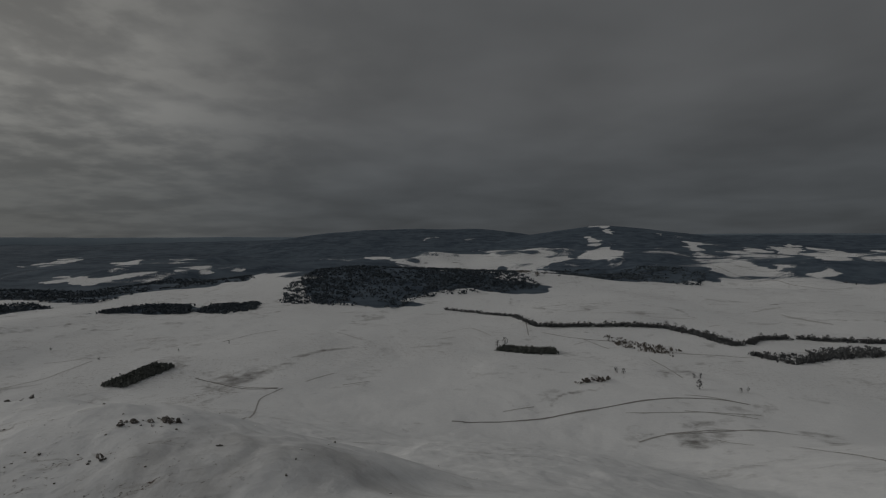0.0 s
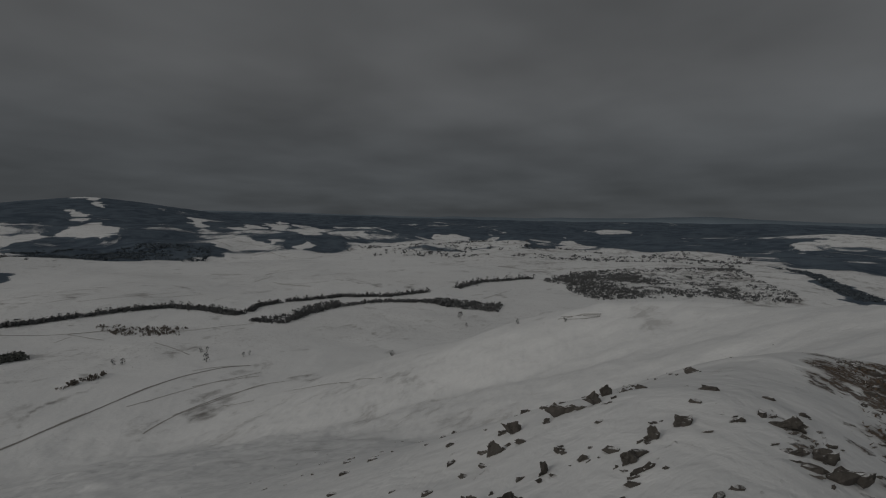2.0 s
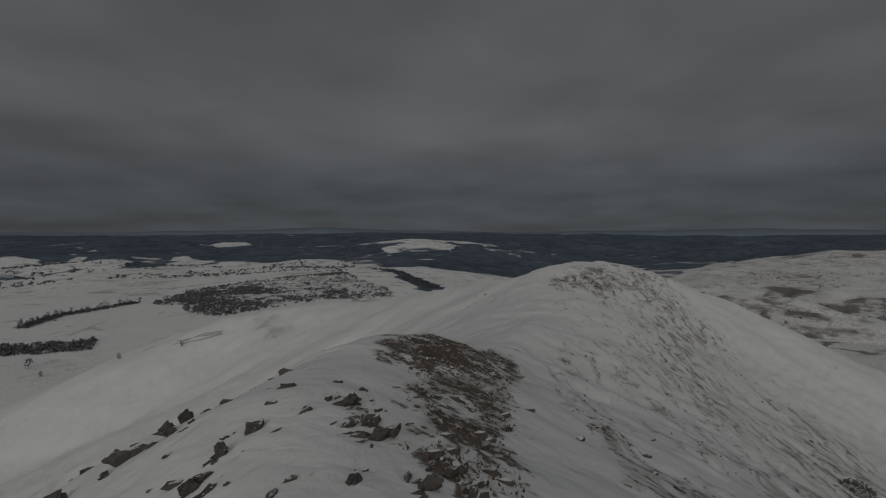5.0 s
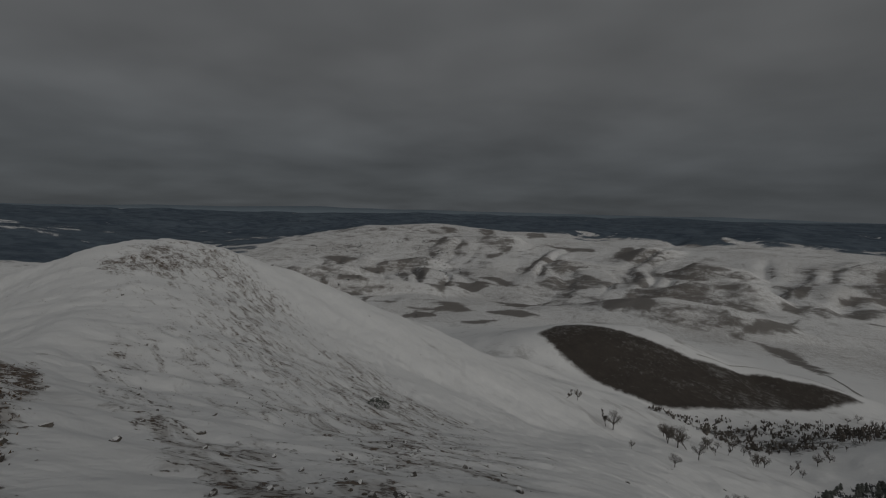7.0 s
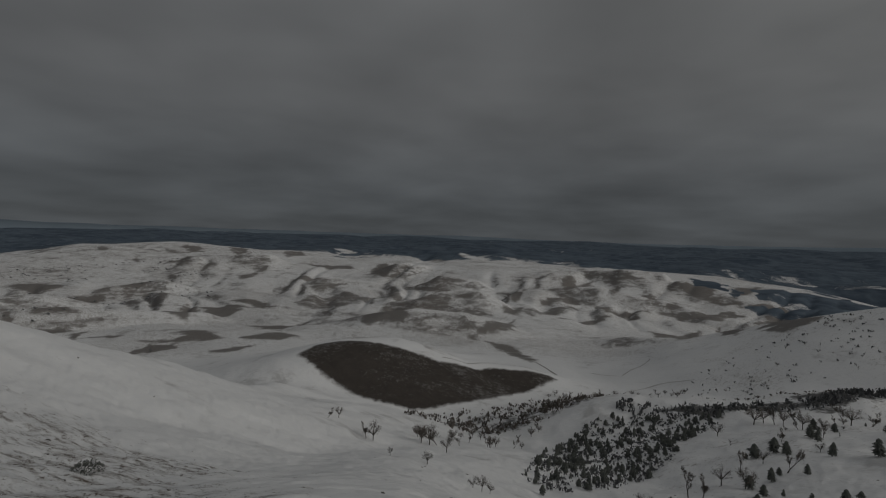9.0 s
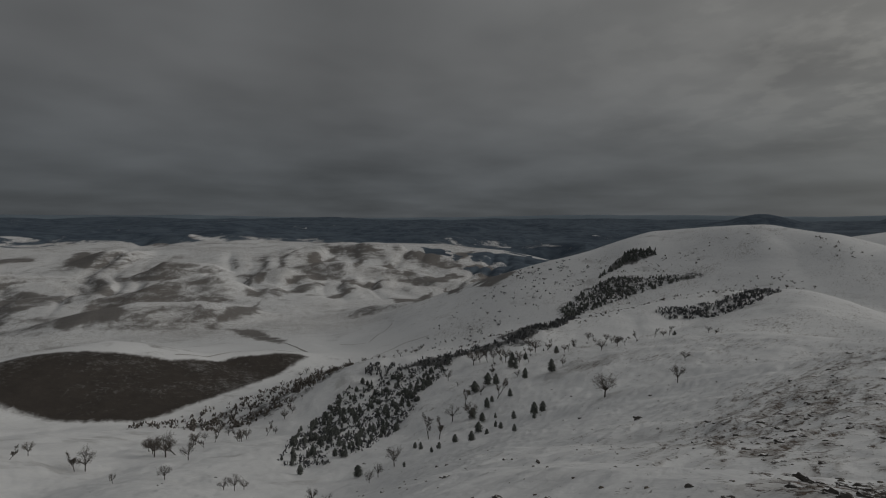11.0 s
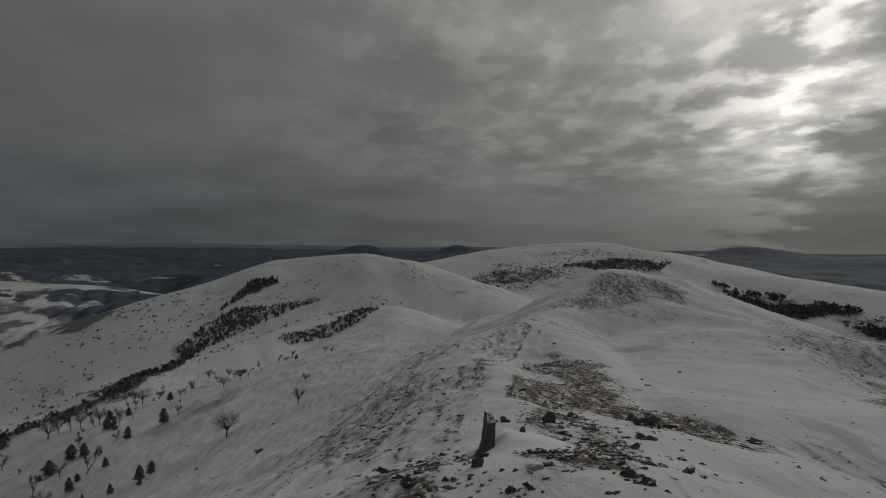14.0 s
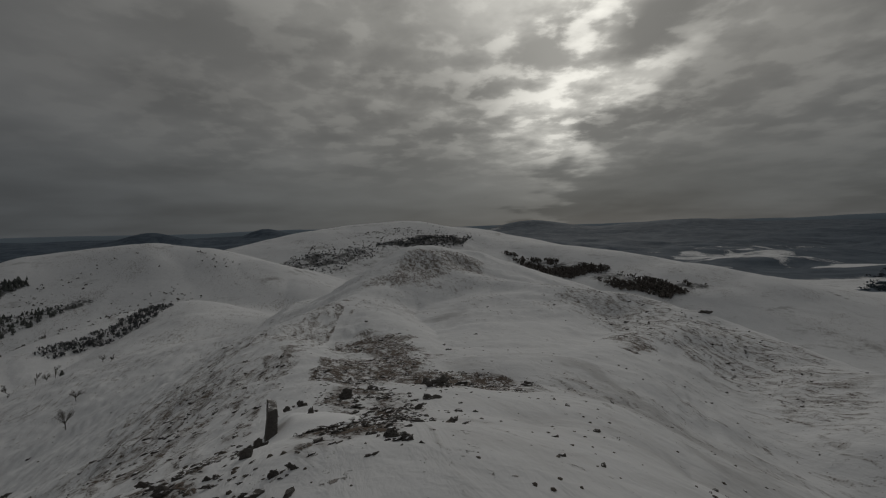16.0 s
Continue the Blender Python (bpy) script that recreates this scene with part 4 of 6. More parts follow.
def rock_material():
    m, g = material("snow_dusted_rock")
    at = g.add("TexCoord", out=3)
    chance = g.add("ObjectInfo", out=5)
    grain, coarse = g.noise(at, 22, 8, 0.72, 0.3), g.noise(at, 4.5, 6, 0.65, 0.4)
    stone = g.mix(coarse, (0.072, 0.066, 0.061, 1), (0.185, 0.170, 0.154, 1))
    stone = g.mix(g.math("MULTIPLY", g.span(grain, 0.5, 0.75), 0.6), stone, (0.180, 0.170, 0.157, 1))
    stone = g.mix(g.math("MULTIPLY", chance, 0.35), stone, (0.07, 0.062, 0.058, 1))
    turn = g.tree.nodes.new("ShaderNodeSeparateXYZ")
    g.tree.links.new(g.add("NewGeometry", out=1), turn.inputs[0])
    snow = g.span(g.math("ADD", turn.outputs[2], g.math("MULTIPLY", g.math("SUBTRACT", coarse, 0.5), 1.1)), 0.90, 1.05)
    finish(g, g.mix(snow, stone, (0.80, 0.80, 0.81, 1)), 0.85, g.math("ADD", grain, coarse), 0.7, 0.05, 0.2)
    return m


def plain_material(name, dark, light, scale, rough=0.85):
    m, g = material(name)
    at = g.add("TexCoord", out=3)
    grain = g.noise(at, scale, 7, 0.7, 0.4)
    finish(g, g.mix(grain, dark, light), rough, grain, 0.4, 0.05, 0.2)
    return m


def blade_material():
    m, g = material("dry_grass")
    island = g.add("NewGeometry", out=8)
    finish(g, g.mix(island, (0.058, 0.044, 0.034, 1), (0.165, 0.122, 0.088, 1)), 0.9, spec=0.1)
    return m


BARK = bark_material()
NEEDLES = leaf_material("dark_needles", (0.068, 0.075, 0.071, 1), (0.162, 0.170, 0.156, 1))
TWIGS = leaf_material("bare_twigs", (0.070, 0.062, 0.056, 1), (0.190, 0.170, 0.152, 1))
GROVE = leaf_material("winter_grove", (0.064, 0.068, 0.073, 1), (0.152, 0.155, 0.158, 1))
# matches the haze-tinted colour of the far woods' ground
HAZY_FOREST = leaf_material("hazy_forest", (0.044, 0.056, 0.070, 1), (0.108, 0.128, 0.146, 1))
ROCK = rock_material()
DRY_GRASS = blade_material()
HEATH = leaf_material("dark_heath", (0.056, 0.049, 0.043, 1), (0.170, 0.146, 0.122, 1))
SNOW = plain_material("blown_snow", (0.72, 0.73, 0.75, 1), (0.86, 0.86, 0.86, 1), 1.5, 0.7)
MUD = plain_material("frozen_mud", (0.10, 0.090, 0.080, 1), (0.42, 0.41, 0.40, 1), 0.5)


# ---- shapes ----
def tube(verts, faces, a, b, ra, rb, sides=3):
    """A tapered stick from a to b."""
    a, b = Vector(a), Vector(b)
    q = (b - a).to_track_quat("Z", "Y")
    n = len(verts)
    for p, rad in ((a, ra), (b, rb)):
        for k in range(sides):
            t = 2 * math.pi * k / sides
            verts.append(p + q @ Vector((rad * math.cos(t), rad * math.sin(t), 0)))
    for k in range(sides):
        j = (k + 1) % sides
        faces.append((n + k, n + j, n + sides + j, n + sides + k))


def conifer_shapes(seed):
    """Trunk and crown of a young pine one metre high."""
    rnd = random.Random(seed)
    tv, tf = [], []
    lean = rnd.uniform(-0.03, 0.03)
    tube(tv, tf, (0, 0, -0.08), (lean, 0, 0.5), 0.030, 0.020, 6)
    tube(tv, tf, (lean, 0, 0.5), (lean, 0, 0.97), 0.020, 0.004, 6)
    cv, cf = [], []
    tiers = rnd.randint(7, 9)
    spread = rnd.uniform(0.31, 0.46)
    for k in range(tiers):
        s = k / (tiers - 1)
        z = 0.17 + 0.76 * s
        rad = spread * (0.55 + 0.45 * math.sin(math.pi * min(1, 0.2 + 0.7 * s))) * (1 - 0.55 * s * s) * rnd.uniform(0.8, 1.2) + 0.03
        m = rnd.randint(7, 9)
        ox, oy = rnd.uniform(-0.03, 0.03) + lean * s, rnd.uniform(-0.03, 0.03)
        n = len(cv)
        cv.append((ox, oy, z + 0.17 * (1 - 0.4 * s)))
        cv.append((ox, oy, z - 0.02))
        for j in range(2 * m):
            t = math.pi * (j + rnd.uniform(-0.3, 0.3)) / m
            q = rad * (rnd.uniform(0.8, 1.2) if j % 2 else rnd.uniform(0.35, 0.6))
            cv.append((ox + q * math.cos(t), oy + q * math.sin(t), z - (0.05 if j % 2 else -0.03) + rnd.uniform(-0.03, 0.03)))
        for j in range(2 * m):
            a, b = n + 2 + j, n + 2 + (j + 1) % (2 * m)
            cf += [(n, a, b), (n + 1, b, a)]
    return (mesh_of("trunk", tv, tf, BARK), mesh_of("crown", cv, cf, NEEDLES))


def bare_shapes(seed, bushy=0.5):
    """Trunk with limbs, and the twigs, of a leafless tree one metre high."""
    rnd = random.Random(seed)
    tv, tf, cv, cf = [], [], [], []

    def grow(p, way, length, rad, depth):
        for _ in range(2):
            bend = Vector((rnd.gauss(0, 0.18), rnd.gauss(0, 0.18), rnd.gauss(0.05, 0.1)))
            q = p + (way + bend).normalized() * length * 0.5
            if depth < 2:
                tube(tv, tf, p, q, rad, rad * 0.75, 5 if depth == 0 else 4)
            else:
                tube(cv, cf, p, q, rad, rad * 0.6, 3)
            way, p, rad = (q - p).normalized(), q, rad * 0.75
            if depth > 1:
                for _ in range(9):
                    side = Vector((rnd.gauss(0, 1), rnd.gauss(0, 1), rnd.gauss(0.3, 0.7))).normalized() * length * rnd.uniform(0.5, 1.1)
                    across = side.orthogonal().normalized() * 0.0030
                    n = len(cv)
                    cv.extend([p - across, p + across, p + side])
                    cf.append((n, n + 1, n + 2))
            if depth < 4:
                for _ in range(rnd.randint(1, 2) if depth < 3 else 2):
                    side = Vector((rnd.gauss(0, 1), rnd.gauss(0, 1), rnd.gauss(0.15, 0.5))).normalized()
                    grow(p, (way * (0.9 - 0.4 * bushy) + side * (0.3 + 0.6 * bushy) + Vector((0, 0, 0.35))).normalized(), length * rnd.uniform(0.45, 0.72), rad * 0.62, depth + 1)

    grow(Vector((0, 0, -0.05)), Vector((rnd.gauss(0, 0.06), rnd.gauss(0, 0.06), 1)).normalized(), 0.50 - 0.14 * bushy, 0.024, 0)
    top = max(v[2] for v in tv + cv)
    tv, cv = [[v / top for v in w] for w in tv], [[v / top for v in w] for w in cv]
    return (mesh_of("trunk", tv, tf, BARK), mesh_of("crown", cv, cf, TWIGS))


def round_shapes(seed):
    """Trunk with spread limbs, and a round haze of twigs, one metre high."""
    rnd = random.Random(seed)
    tv, tf, cv, cf = [], [], [], []
    tube(tv, tf, (0, 0, -0.05), (0.02, 0, 0.34), 0.026, 0.019, 6)
    for k in range(15):
        a, up = k * 2.4 + rnd.random(), rnd.uniform(0.15, 1.0)
        tip = Vector((0.40 * math.cos(a) * math.sqrt(1 - 0.6 * up * up), 0.40 * math.sin(a) * math.sqrt(1 - 0.6 * up * up), 0.42 + 0.5 * up))
        mid = Vector((0.02, 0, 0.30)).lerp(tip, 0.5) + Vector((rnd.gauss(0, 0.02), rnd.gauss(0, 0.02), 0.03))
        tube(tv, tf, (0.02, 0, 0.26 + 0.05 * rnd.random()), mid, 0.011, 0.007, 4)
        tube(tv, tf, mid, tip, 0.007, 0.003, 4)
        for _ in range(60):
            p = mid.lerp(tip, rnd.random()) + Vector((rnd.gauss(0, 0.05), rnd.gauss(0, 0.05), rnd.gauss(0, 0.05)))
            side = Vector((rnd.gauss(0, 1), rnd.gauss(0, 1), rnd.gauss(0.4, 0.8))).normalized() * rnd.uniform(0.06, 0.14)
            across = side.orthogonal().normalized() * 0.0036
            n = len(cv)
            cv.extend([p - across, p + across, p + side])
            cf.append((n, n + 1, n + 2))
    return (mesh_of("trunk", tv, tf, BARK), mesh_of("crown", cv, cf, TWIGS))


def grove_shapes(seed):
    """Trunk and dense winter crown of a shelter-belt tree one metre high."""
    rnd = random.Random(seed)
    tv, tf, cv, cf = [], [], [], []
    tube(tv, tf, (0, 0, -0.08), (0.01, 0, 0.45), 0.030, 0.022, 5)
    for k in range(5):
        t = k * 2.4 + rnd.random()
        tube(tv, tf, (0.01, 0, 0.25 + 0.05 * k), (0.2 * math.cos(t), 0.2 * math.sin(t), 0.6 + 0.05 * k), 0.012, 0.005, 4)
    for k in range(46):
        t, u = rnd.uniform(0, 6.283), rnd.random() ** 0.5
        z = rnd.uniform(0.12, 0.95)
        rad = 0.34 * math.sin(math.pi * min(max(z * 0.86 + 0.08, 0), 1)) ** 0.6 * u
        c = Vector((rad * math.cos(t), rad * math.sin(t), z))
        s = rnd.uniform(0.05, 0.11)
        n = len(cv)
        cv += [c + Vector((rnd.gauss(0, 1), rnd.gauss(0, 1), rnd.gauss(0, 1))).normalized() * s for _ in range(4)]
        cf += [(n, n + 1, n + 2), (n, n + 3, n + 1), (n + 1, n + 3, n + 2), (n, n + 2, n + 3)]
    return (mesh_of("trunk", tv, tf, BARK), mesh_of("crown", cv, cf, GROVE))


def rock_mesh(seed, flat=0.75, points=12):
    """A broken outcrop about one metre across, of a few craggy lumps grown into each other, its base below its origin."""
    rnd = random.Random(seed)
    bm = bmesh.new()
    lumps = rnd.randint(2, 4)
    for k in range(lumps):
        size = 0.9 if k == 0 else rnd.uniform(0.45, 0.7)
        off = Vector((0, 0, 0)) if k == 0 else Vector((rnd.uniform(-0.34, 0.34), rnd.uniform(-0.22, 0.22), rnd.uniform(-0.18, 0.06) * flat))
        tilt = Matrix.Rotation(rnd.uniform(-0.5, 0.5), 3, "X") @ Matrix.Rotation(rnd.uniform(0, 6.28), 3, "Z")
        fresh = []
        for _ in range(points):
            v = Vector((rnd.gauss(0, 1), rnd.gauss(0, 1), rnd.gauss(0, 1))).normalized() * rnd.uniform(0.36, 0.54) * size
            fresh.append(bm.verts.new(tilt @ Vector((v.x, v.y * 0.72, v.z * flat)) + off))
        hull = bmesh.ops.convex_hull(bm, input=fresh)
        bmesh.ops.delete(bm, geom=[v for v in fresh if v.is_valid and not v.link_faces], context="VERTS")
    bmesh.ops.triangulate(bm, faces=bm.faces)
    for limit in (0.26, 0.15):
        bmesh.ops.subdivide_edges(bm, edges=[e for e in bm.edges if e.calc_length() > limit], cuts=1)
        bmesh.ops.triangulate(bm, faces=bm.faces)
    for v in bm.verts:
        q = v.co + Vector((seed * 3.1, 0, 0))
        crack = 1 - abs(noise.noise(q * 3.6)) * 2.4
        v.co += v.co.normalized() * (0.09 * noise.noise(q * 2.3) - 0.10 * max(crack, 0) ** 2 + 0.06 * noise.noise(q * 8))
    mesh = bpy.data.meshes.new("rock")
    bm.to_mesh(mesh)
    bm.free()
    mesh.materials.append(ROCK)
    return mesh


def tree_maker(name, shapes, label, category, group, names=("trunk", "crown")):
    """Gives a function that plants copies, sharing the shapes."""
    def plant(x, y, z, height, rnd):
        root = new(name)
        trunk, crown = rnd.choice(shapes)
        part(names[0], trunk, root)
        part(names[1], crown, root)
        w = height * rnd.uniform(0.85, 1.2)
        root.matrix_world = pose(x, y, z, 0, 0, rnd.uniform(0, 360)) @ Matrix.Diagonal((w, w, height, 1))
        return tagged(root, label, category, group)
    return plant


PINE_SHAPES = [conifer_shapes(k) for k in range(6)]
BARE_SHAPES = [bare_shapes(20 + k, 0.05 + 0.11 * k) for k in range(3)] + [round_shapes(70 + k) for k in range(5)]
GROVE_SHAPES = [grove_shapes(40 + k) for k in range(5)]
plant_pine = tree_maker("pine_tree", PINE_SHAPES, "young dark green pine growing out of snow", "pine tree", "pines on the south slope")
plant_bare = tree_maker("bare_tree", BARE_SHAPES, "leafless grey tree with thin twigs in snow", "tree", "leafless trees on the slope", ("trunk", "crown"))
plant_grove = tree_maker("belt_tree", GROVE_SHAPES, "dark winter tree of a shelter belt on the snowy plain", "tree", "shelter belts on the plain")
plant_lone = tree_maker("field_tree", GROVE_SHAPES, "small dark tree standing alone on snow", "tree", "lone trees on the plain")

# ---- the slope's trees: bearing, distance, height ----
PINES = [(187.9, 92, 2.6), (194.6, 80, 2.7), (200.2, 75, 1.2), (201.6, 92, 1.7), (202.3, 88, 1.9), (203.6, 80, 1.3), (204.5, 80, 1.6), (206.5, 86, 2.1),
         (208.5, 79, 2.3), (209.4, 93, 2.9), (210.4, 85, 1.6), (212.1, 89, 1.7), (213.7, 77, 1.7), (208.7, 113, 3.5), (209.9, 106, 2.8), (210.5, 117, 3.6),
         (211.1, 122, 2.2), (211.5, 105, 1.7), (213.3, 122, 2.8), (213.7, 94, 2.3), (216.1, 91, 3.1), (217.1, 92, 2.7), (216.1, 87, 1.4), (211.5, 93, 1.8)]
BARE_TREES = [(199.0, 78, 3.6), (197.0, 74, 2.6), (195.9, 70, 2.2), (189.1, 64, 2.2), (190.8, 62, 1.7), (206.3, 115, 4.5), (207.9, 126, 5.6),
              (208.4, 113, 4.4), (203.3, 100, 6.0), (204.6, 95, 4.2), (205.8, 173, 4.4), (211.7, 124, 6.4), (212.8, 179, 6.4), (208.9, 197, 6.8), (209.7, 199, 6.0),
              (210.6, 198, 6.5), (211.3, 195, 5.7), (212.3, 201, 5.0), (214.4, 164, 4.1), (215.8, 206, 7.0), (216.3, 198, 6.2), (217.6, 202, 5.0)]
BARE_TREES_LOW = [(174.0, 88, 2.6), (167.4, 122, 5.2), (166.6, 121, 4.3), (162.0, 127, 2.8), (163.3, 134, 3.3), (169.5, 92, 1.8), (180.7, 72, 2.3), (181.7, 74, 1.8),
                  (179.6, 72, 1.9), (174.2, 132, 6.0), (175.2, 136, 5.9), (176.3, 118, 4.4), (173.2, 136, 5.5), (231.6, 83, 3.1), (232.4, 124, 2.8), (234.6, 178, 2.6), (235.2, 173, 2.5)]
rnd = random.Random(5)
for b, r, h in PINES:
    plant_pine(*foot(b, r, 0.05), 0.8 * h, rnd)
for b, r, h in BARE_TREES + BARE_TREES_LOW:
    plant_bare(*foot(b, r, 0.05), h, rnd)
ROUND_TREE = tree_maker("bare_tree", [round_shapes(77)], "round leafless tree alone on the snow slope", "tree", "leafless trees on the slope")
ROUND_TREE(*foot(224.1, 87, 0.05), 4.6, rnd)


def scatter(corners, count, rnd, falloff=None):
    """Random places inside an outline of (bearing, distance) corners."""
    pts = np.array([place(b, r) for b, r in corners])
    low, high = pts.min(0), pts.max(0)
    found = []
    while len(found) < count:
        x = np.array([rnd.uniform(low[0], high[0]) for _ in range(256)])
        y = np.array([rnd.uniform(low[1], high[1]) for _ in range(256)])
        keep = inside(x, y, corners, 1e-6) > 0.5
        if falloff is not None:
            keep &= np.array([rnd.random() for _ in range(256)]) < falloff(x, y)
        found += list(zip(x[keep], y[keep]))
    found = found[:count]
    z = heights([p[0] for p in found], [p[1] for p in found])
    return [(x, y, h) for (x, y), h in zip(found, z)]


PINE_WOOD = [(185, 105), (188, 160), (192.5, 199), (198.8, 206), (206, 206), (203, 170), (201, 140), (196, 112), (191, 98)]
for x, y, z in scatter(PINE_WOOD, 290, rnd):
    plant_pine(x, y, z - 0.05, rnd.uniform(1.0, 2.8), rnd)
HILL_PINES = [(219.2, 348), (221.8, 378), (225.1, 397), (231.1, 397), (233.6, 395), (228.7, 374), (224, 352), (220.2, 330)]
# strewn over the far flank of the gully
for x, y, z in scatter([(200, 300), (212, 330), (222, 390), (228, 440), (214, 470), (204, 380)], 40, rnd):
    plant_bare(x, y, z - 0.1, rnd.uniform(1.5, 3.6), rnd)
for x, y, z in scatter([(203, 150), (214, 205), (224, 235), (232, 200), (222, 140), (212, 120)], 64, rnd):
    (plant_pine if rnd.random() < 0.25 else plant_bare)(x, y, z - 0.1, rnd.uniform(1.2, 4.2), rnd)
for x, y, z in scatter([(170, 140), (178, 190), (186, 235), (190, 215), (183, 150), (176, 125)], 34, rnd):
    plant_bare(x, y, z - 0.1, rnd.uniform(2.0, 5.0), rnd)
for x, y, z in scatter([(186, 290), (194, 330), (204, 350), (200, 290), (192, 260)], 34, rnd):
    plant_bare(x, y, z - 0.1, rnd.uniform(2.5, 5.5), rnd)


def low_tree(verts, faces, x, y, z, height, width, rnd, sides=5):
    """A small pointed tree with a ragged edge, for woods too far to count."""
    n = len(verts)
    verts.append((x, y, z + height))
    for k, (s, q) in enumerate(((0.55, 0.62), (0.12, 1.0))):
        for j in range(sides):
            t = 2 * math.pi * (j + 0.5 * k) / sides + rnd.uniform(-0.3, 0.3)
            w = width * q * rnd.uniform(0.6, 1.25)
            verts.append((x + w * math.cos(t), y + w * math.sin(t), z + height * s * rnd.uniform(0.8, 1.2)))
    for j in range(sides):
        i = (j + 1) % sides
        a, b, c, d = n + 1 + j, n + 1 + i, n + 1 + sides + j, n + 1 + sides + i
        faces += [(n, a, b), (a, c, d), (a, d, b)]


def clump(verts, faces, x, y, z, height, width, rnd):
    """A ragged bush of a few crossed facets."""
    for _ in range(6):
        n = len(verts)
        c = (x + rnd.gauss(0, 0.5) * width, y + rnd.gauss(0, 0.4) * width, z + height * rnd.uniform(0.3, 0.7))
        for _ in range(4):
            verts.append((c[0] + rnd.uniform(-1, 1) * width * 0.45, c[1] + rnd.uniform(-1, 1) * width * 0.45, max(c[2] + rnd.uniform(-1, 1) * height * 0.45, z - 0.1)))
        faces += [(n, n + 1, n + 2), (n, n + 3, n + 1), (n + 1, n + 3, n + 2), (n, n + 2, n + 3)]


def woods(name, label, places, low, high, stuff, build=low_tree, slim=0.28):
    verts, faces = [], []
    for x, y, z in places:
        h = rnd.uniform(low, high)
        build(verts, faces, x, y, z - 0.1 * h, h, h * slim * rnd.uniform(0.8, 1.3), rnd)
    return tagged(new(name, mesh_of(name, verts, faces, stuff)), label, "wood", kind="stuff")


def ribbon_area(corners, width):
    """Corners of a strip of ground along a line of (bearing, distance) points."""
    pts = [Vector(place(b, r)) for b, r in corners]
    sides = []
    for k, p in enumerate(pts):
        d = (pts[min(k + 1, len(pts) - 1)] - pts[max(k - 1, 0)]).normalized()
        sides.append((p + Vector((-d.y, d.x)) * width / 2, p - Vector((-d.y, d.x)) * width / 2))
    loop = [s[0] for s in sides] + [s[1] for s in reversed(sides)]
    return [(math.degrees(math.atan2(p.x, p.y)) % 360, p.length) for p in loop]


# ---- the plain: shelter belts, plantations, lone trees ----
def belt(corners, step, low, high, jitter=2.0):
    pts = [place(b, r) for b, r in corners]
    for (ax, ay), (bx, by) in zip(pts, pts[1:]):
        n = max(1, round(math.hypot(bx - ax, by - ay) / step))
        for k in range(n):
            s = (k + rnd.uniform(0.1, 0.9)) / n
            if rnd.random() < 0.06:
                continue
            x, y = ax + (bx - ax) * s + rnd.gauss(0, jitter), ay + (by - ay) * s + rnd.gauss(0, jitter)
            plant_grove(x, y, float(heights([x], [y])[0]) - 0.2, rnd.uniform(low, high), rnd)


def underwood(corners, width, count, low, high):
    woods("thicket", "dark undergrowth beneath a shelter belt", scatter(ribbon_area(corners, width), count, rnd), low, high, GROVE, clump, 0.6)


belt([(0, 736), (4.4, 703), (8.4, 661), (10.1, 606)], 7.0, 3.5, 6.0)
belt([(10.1, 601), (11.1, 587), (15, 591), (21.7, 612), (25.2, 624)], 4.2, 5.0, 7.5)
belt([(25.2, 624), (28.6, 597), (30, 570), (31.8, 553)], 3.6, 5.5, 8.0, 4.0)
belt([(32.7, 566), (33.7, 594), (36, 612)], 5.0, 5.5, 7.8)
belt([(36.7, 617), (40, 630), (43.0, 650)], 5.0, 5.0, 7.2)
belt([(43.0, 650), (48.7, 635), (53.1, 675)], 5.0, 5.5, 7.8, 3.0)
belt([(33.2, 520), (36.3, 500), (38.8, 535), (42.6, 578), (46, 597), (53.4, 597), (56.2, 571)], 6.0, 2.8, 5.0, 5.0)
belt([(56.7, 714), (59.5, 783), (65.6, 860)], 7.0, 7.0, 10.0, 6.0)


for corners, width, count in (([(0, 736), (4.4, 703), (8.4, 661), (10.1, 606)], 5, 170), ([(10.1, 601), (11.1, 587), (15, 591), (21.7, 612), (25.2, 624)], 7, 420),
                              ([(25.2, 624), (28.6, 597), (30, 570), (31.8, 553)], 12, 380), ([(32.7, 566), (33.7, 594), (36, 612)], 8, 140),
                              ([(36.7, 617), (40, 630), (43.0, 650)], 8, 170), ([(43.0, 650), (48.7, 635), (53.1, 675)], 9, 240),
                              ([(33.2, 520), (36.3, 500), (38.8, 535), (42.6, 578), (46, 597), (53.4, 597), (56.2, 571)], 12, 460), ([(56.7, 714), (59.5, 783), (65.6, 860)], 14, 300)):
    underwood(corners, width, count, 2.5, 5.0)
woods("plantation", "narrow dark plantation of conifers on snow", scatter(ribbon_area([(325, 426), (327.1, 441), (329.4, 460)], 17), 420, rnd), 4.4, 5.4, NEEDLES, clump, 0.5)
woods("plantation", "narrow dark plantation of conifers on snow", scatter(ribbon_area([(6.7, 476), (9.7, 468), (13.2, 473)], 16), 420, rnd), 4.0, 5.0, NEEDLES, clump, 0.5)
woods("copse", "dark leafless copse beside the shelter belt", scatter(ribbon_area([(34.2, 516), (36.7, 520), (38.4, 543), (40.4, 580), (43, 605)], 26), 200, rnd), 1.8, 3.8, GROVE, clump, 0.8)
woods("copse", "dark leafless copse on the snowy plain", scatter(ribbon_area([(53.5, 605), (58.3, 580), (62, 575)], 42), 300, rnd), 2.5, 5.0, GROVE, clump, 0.8)
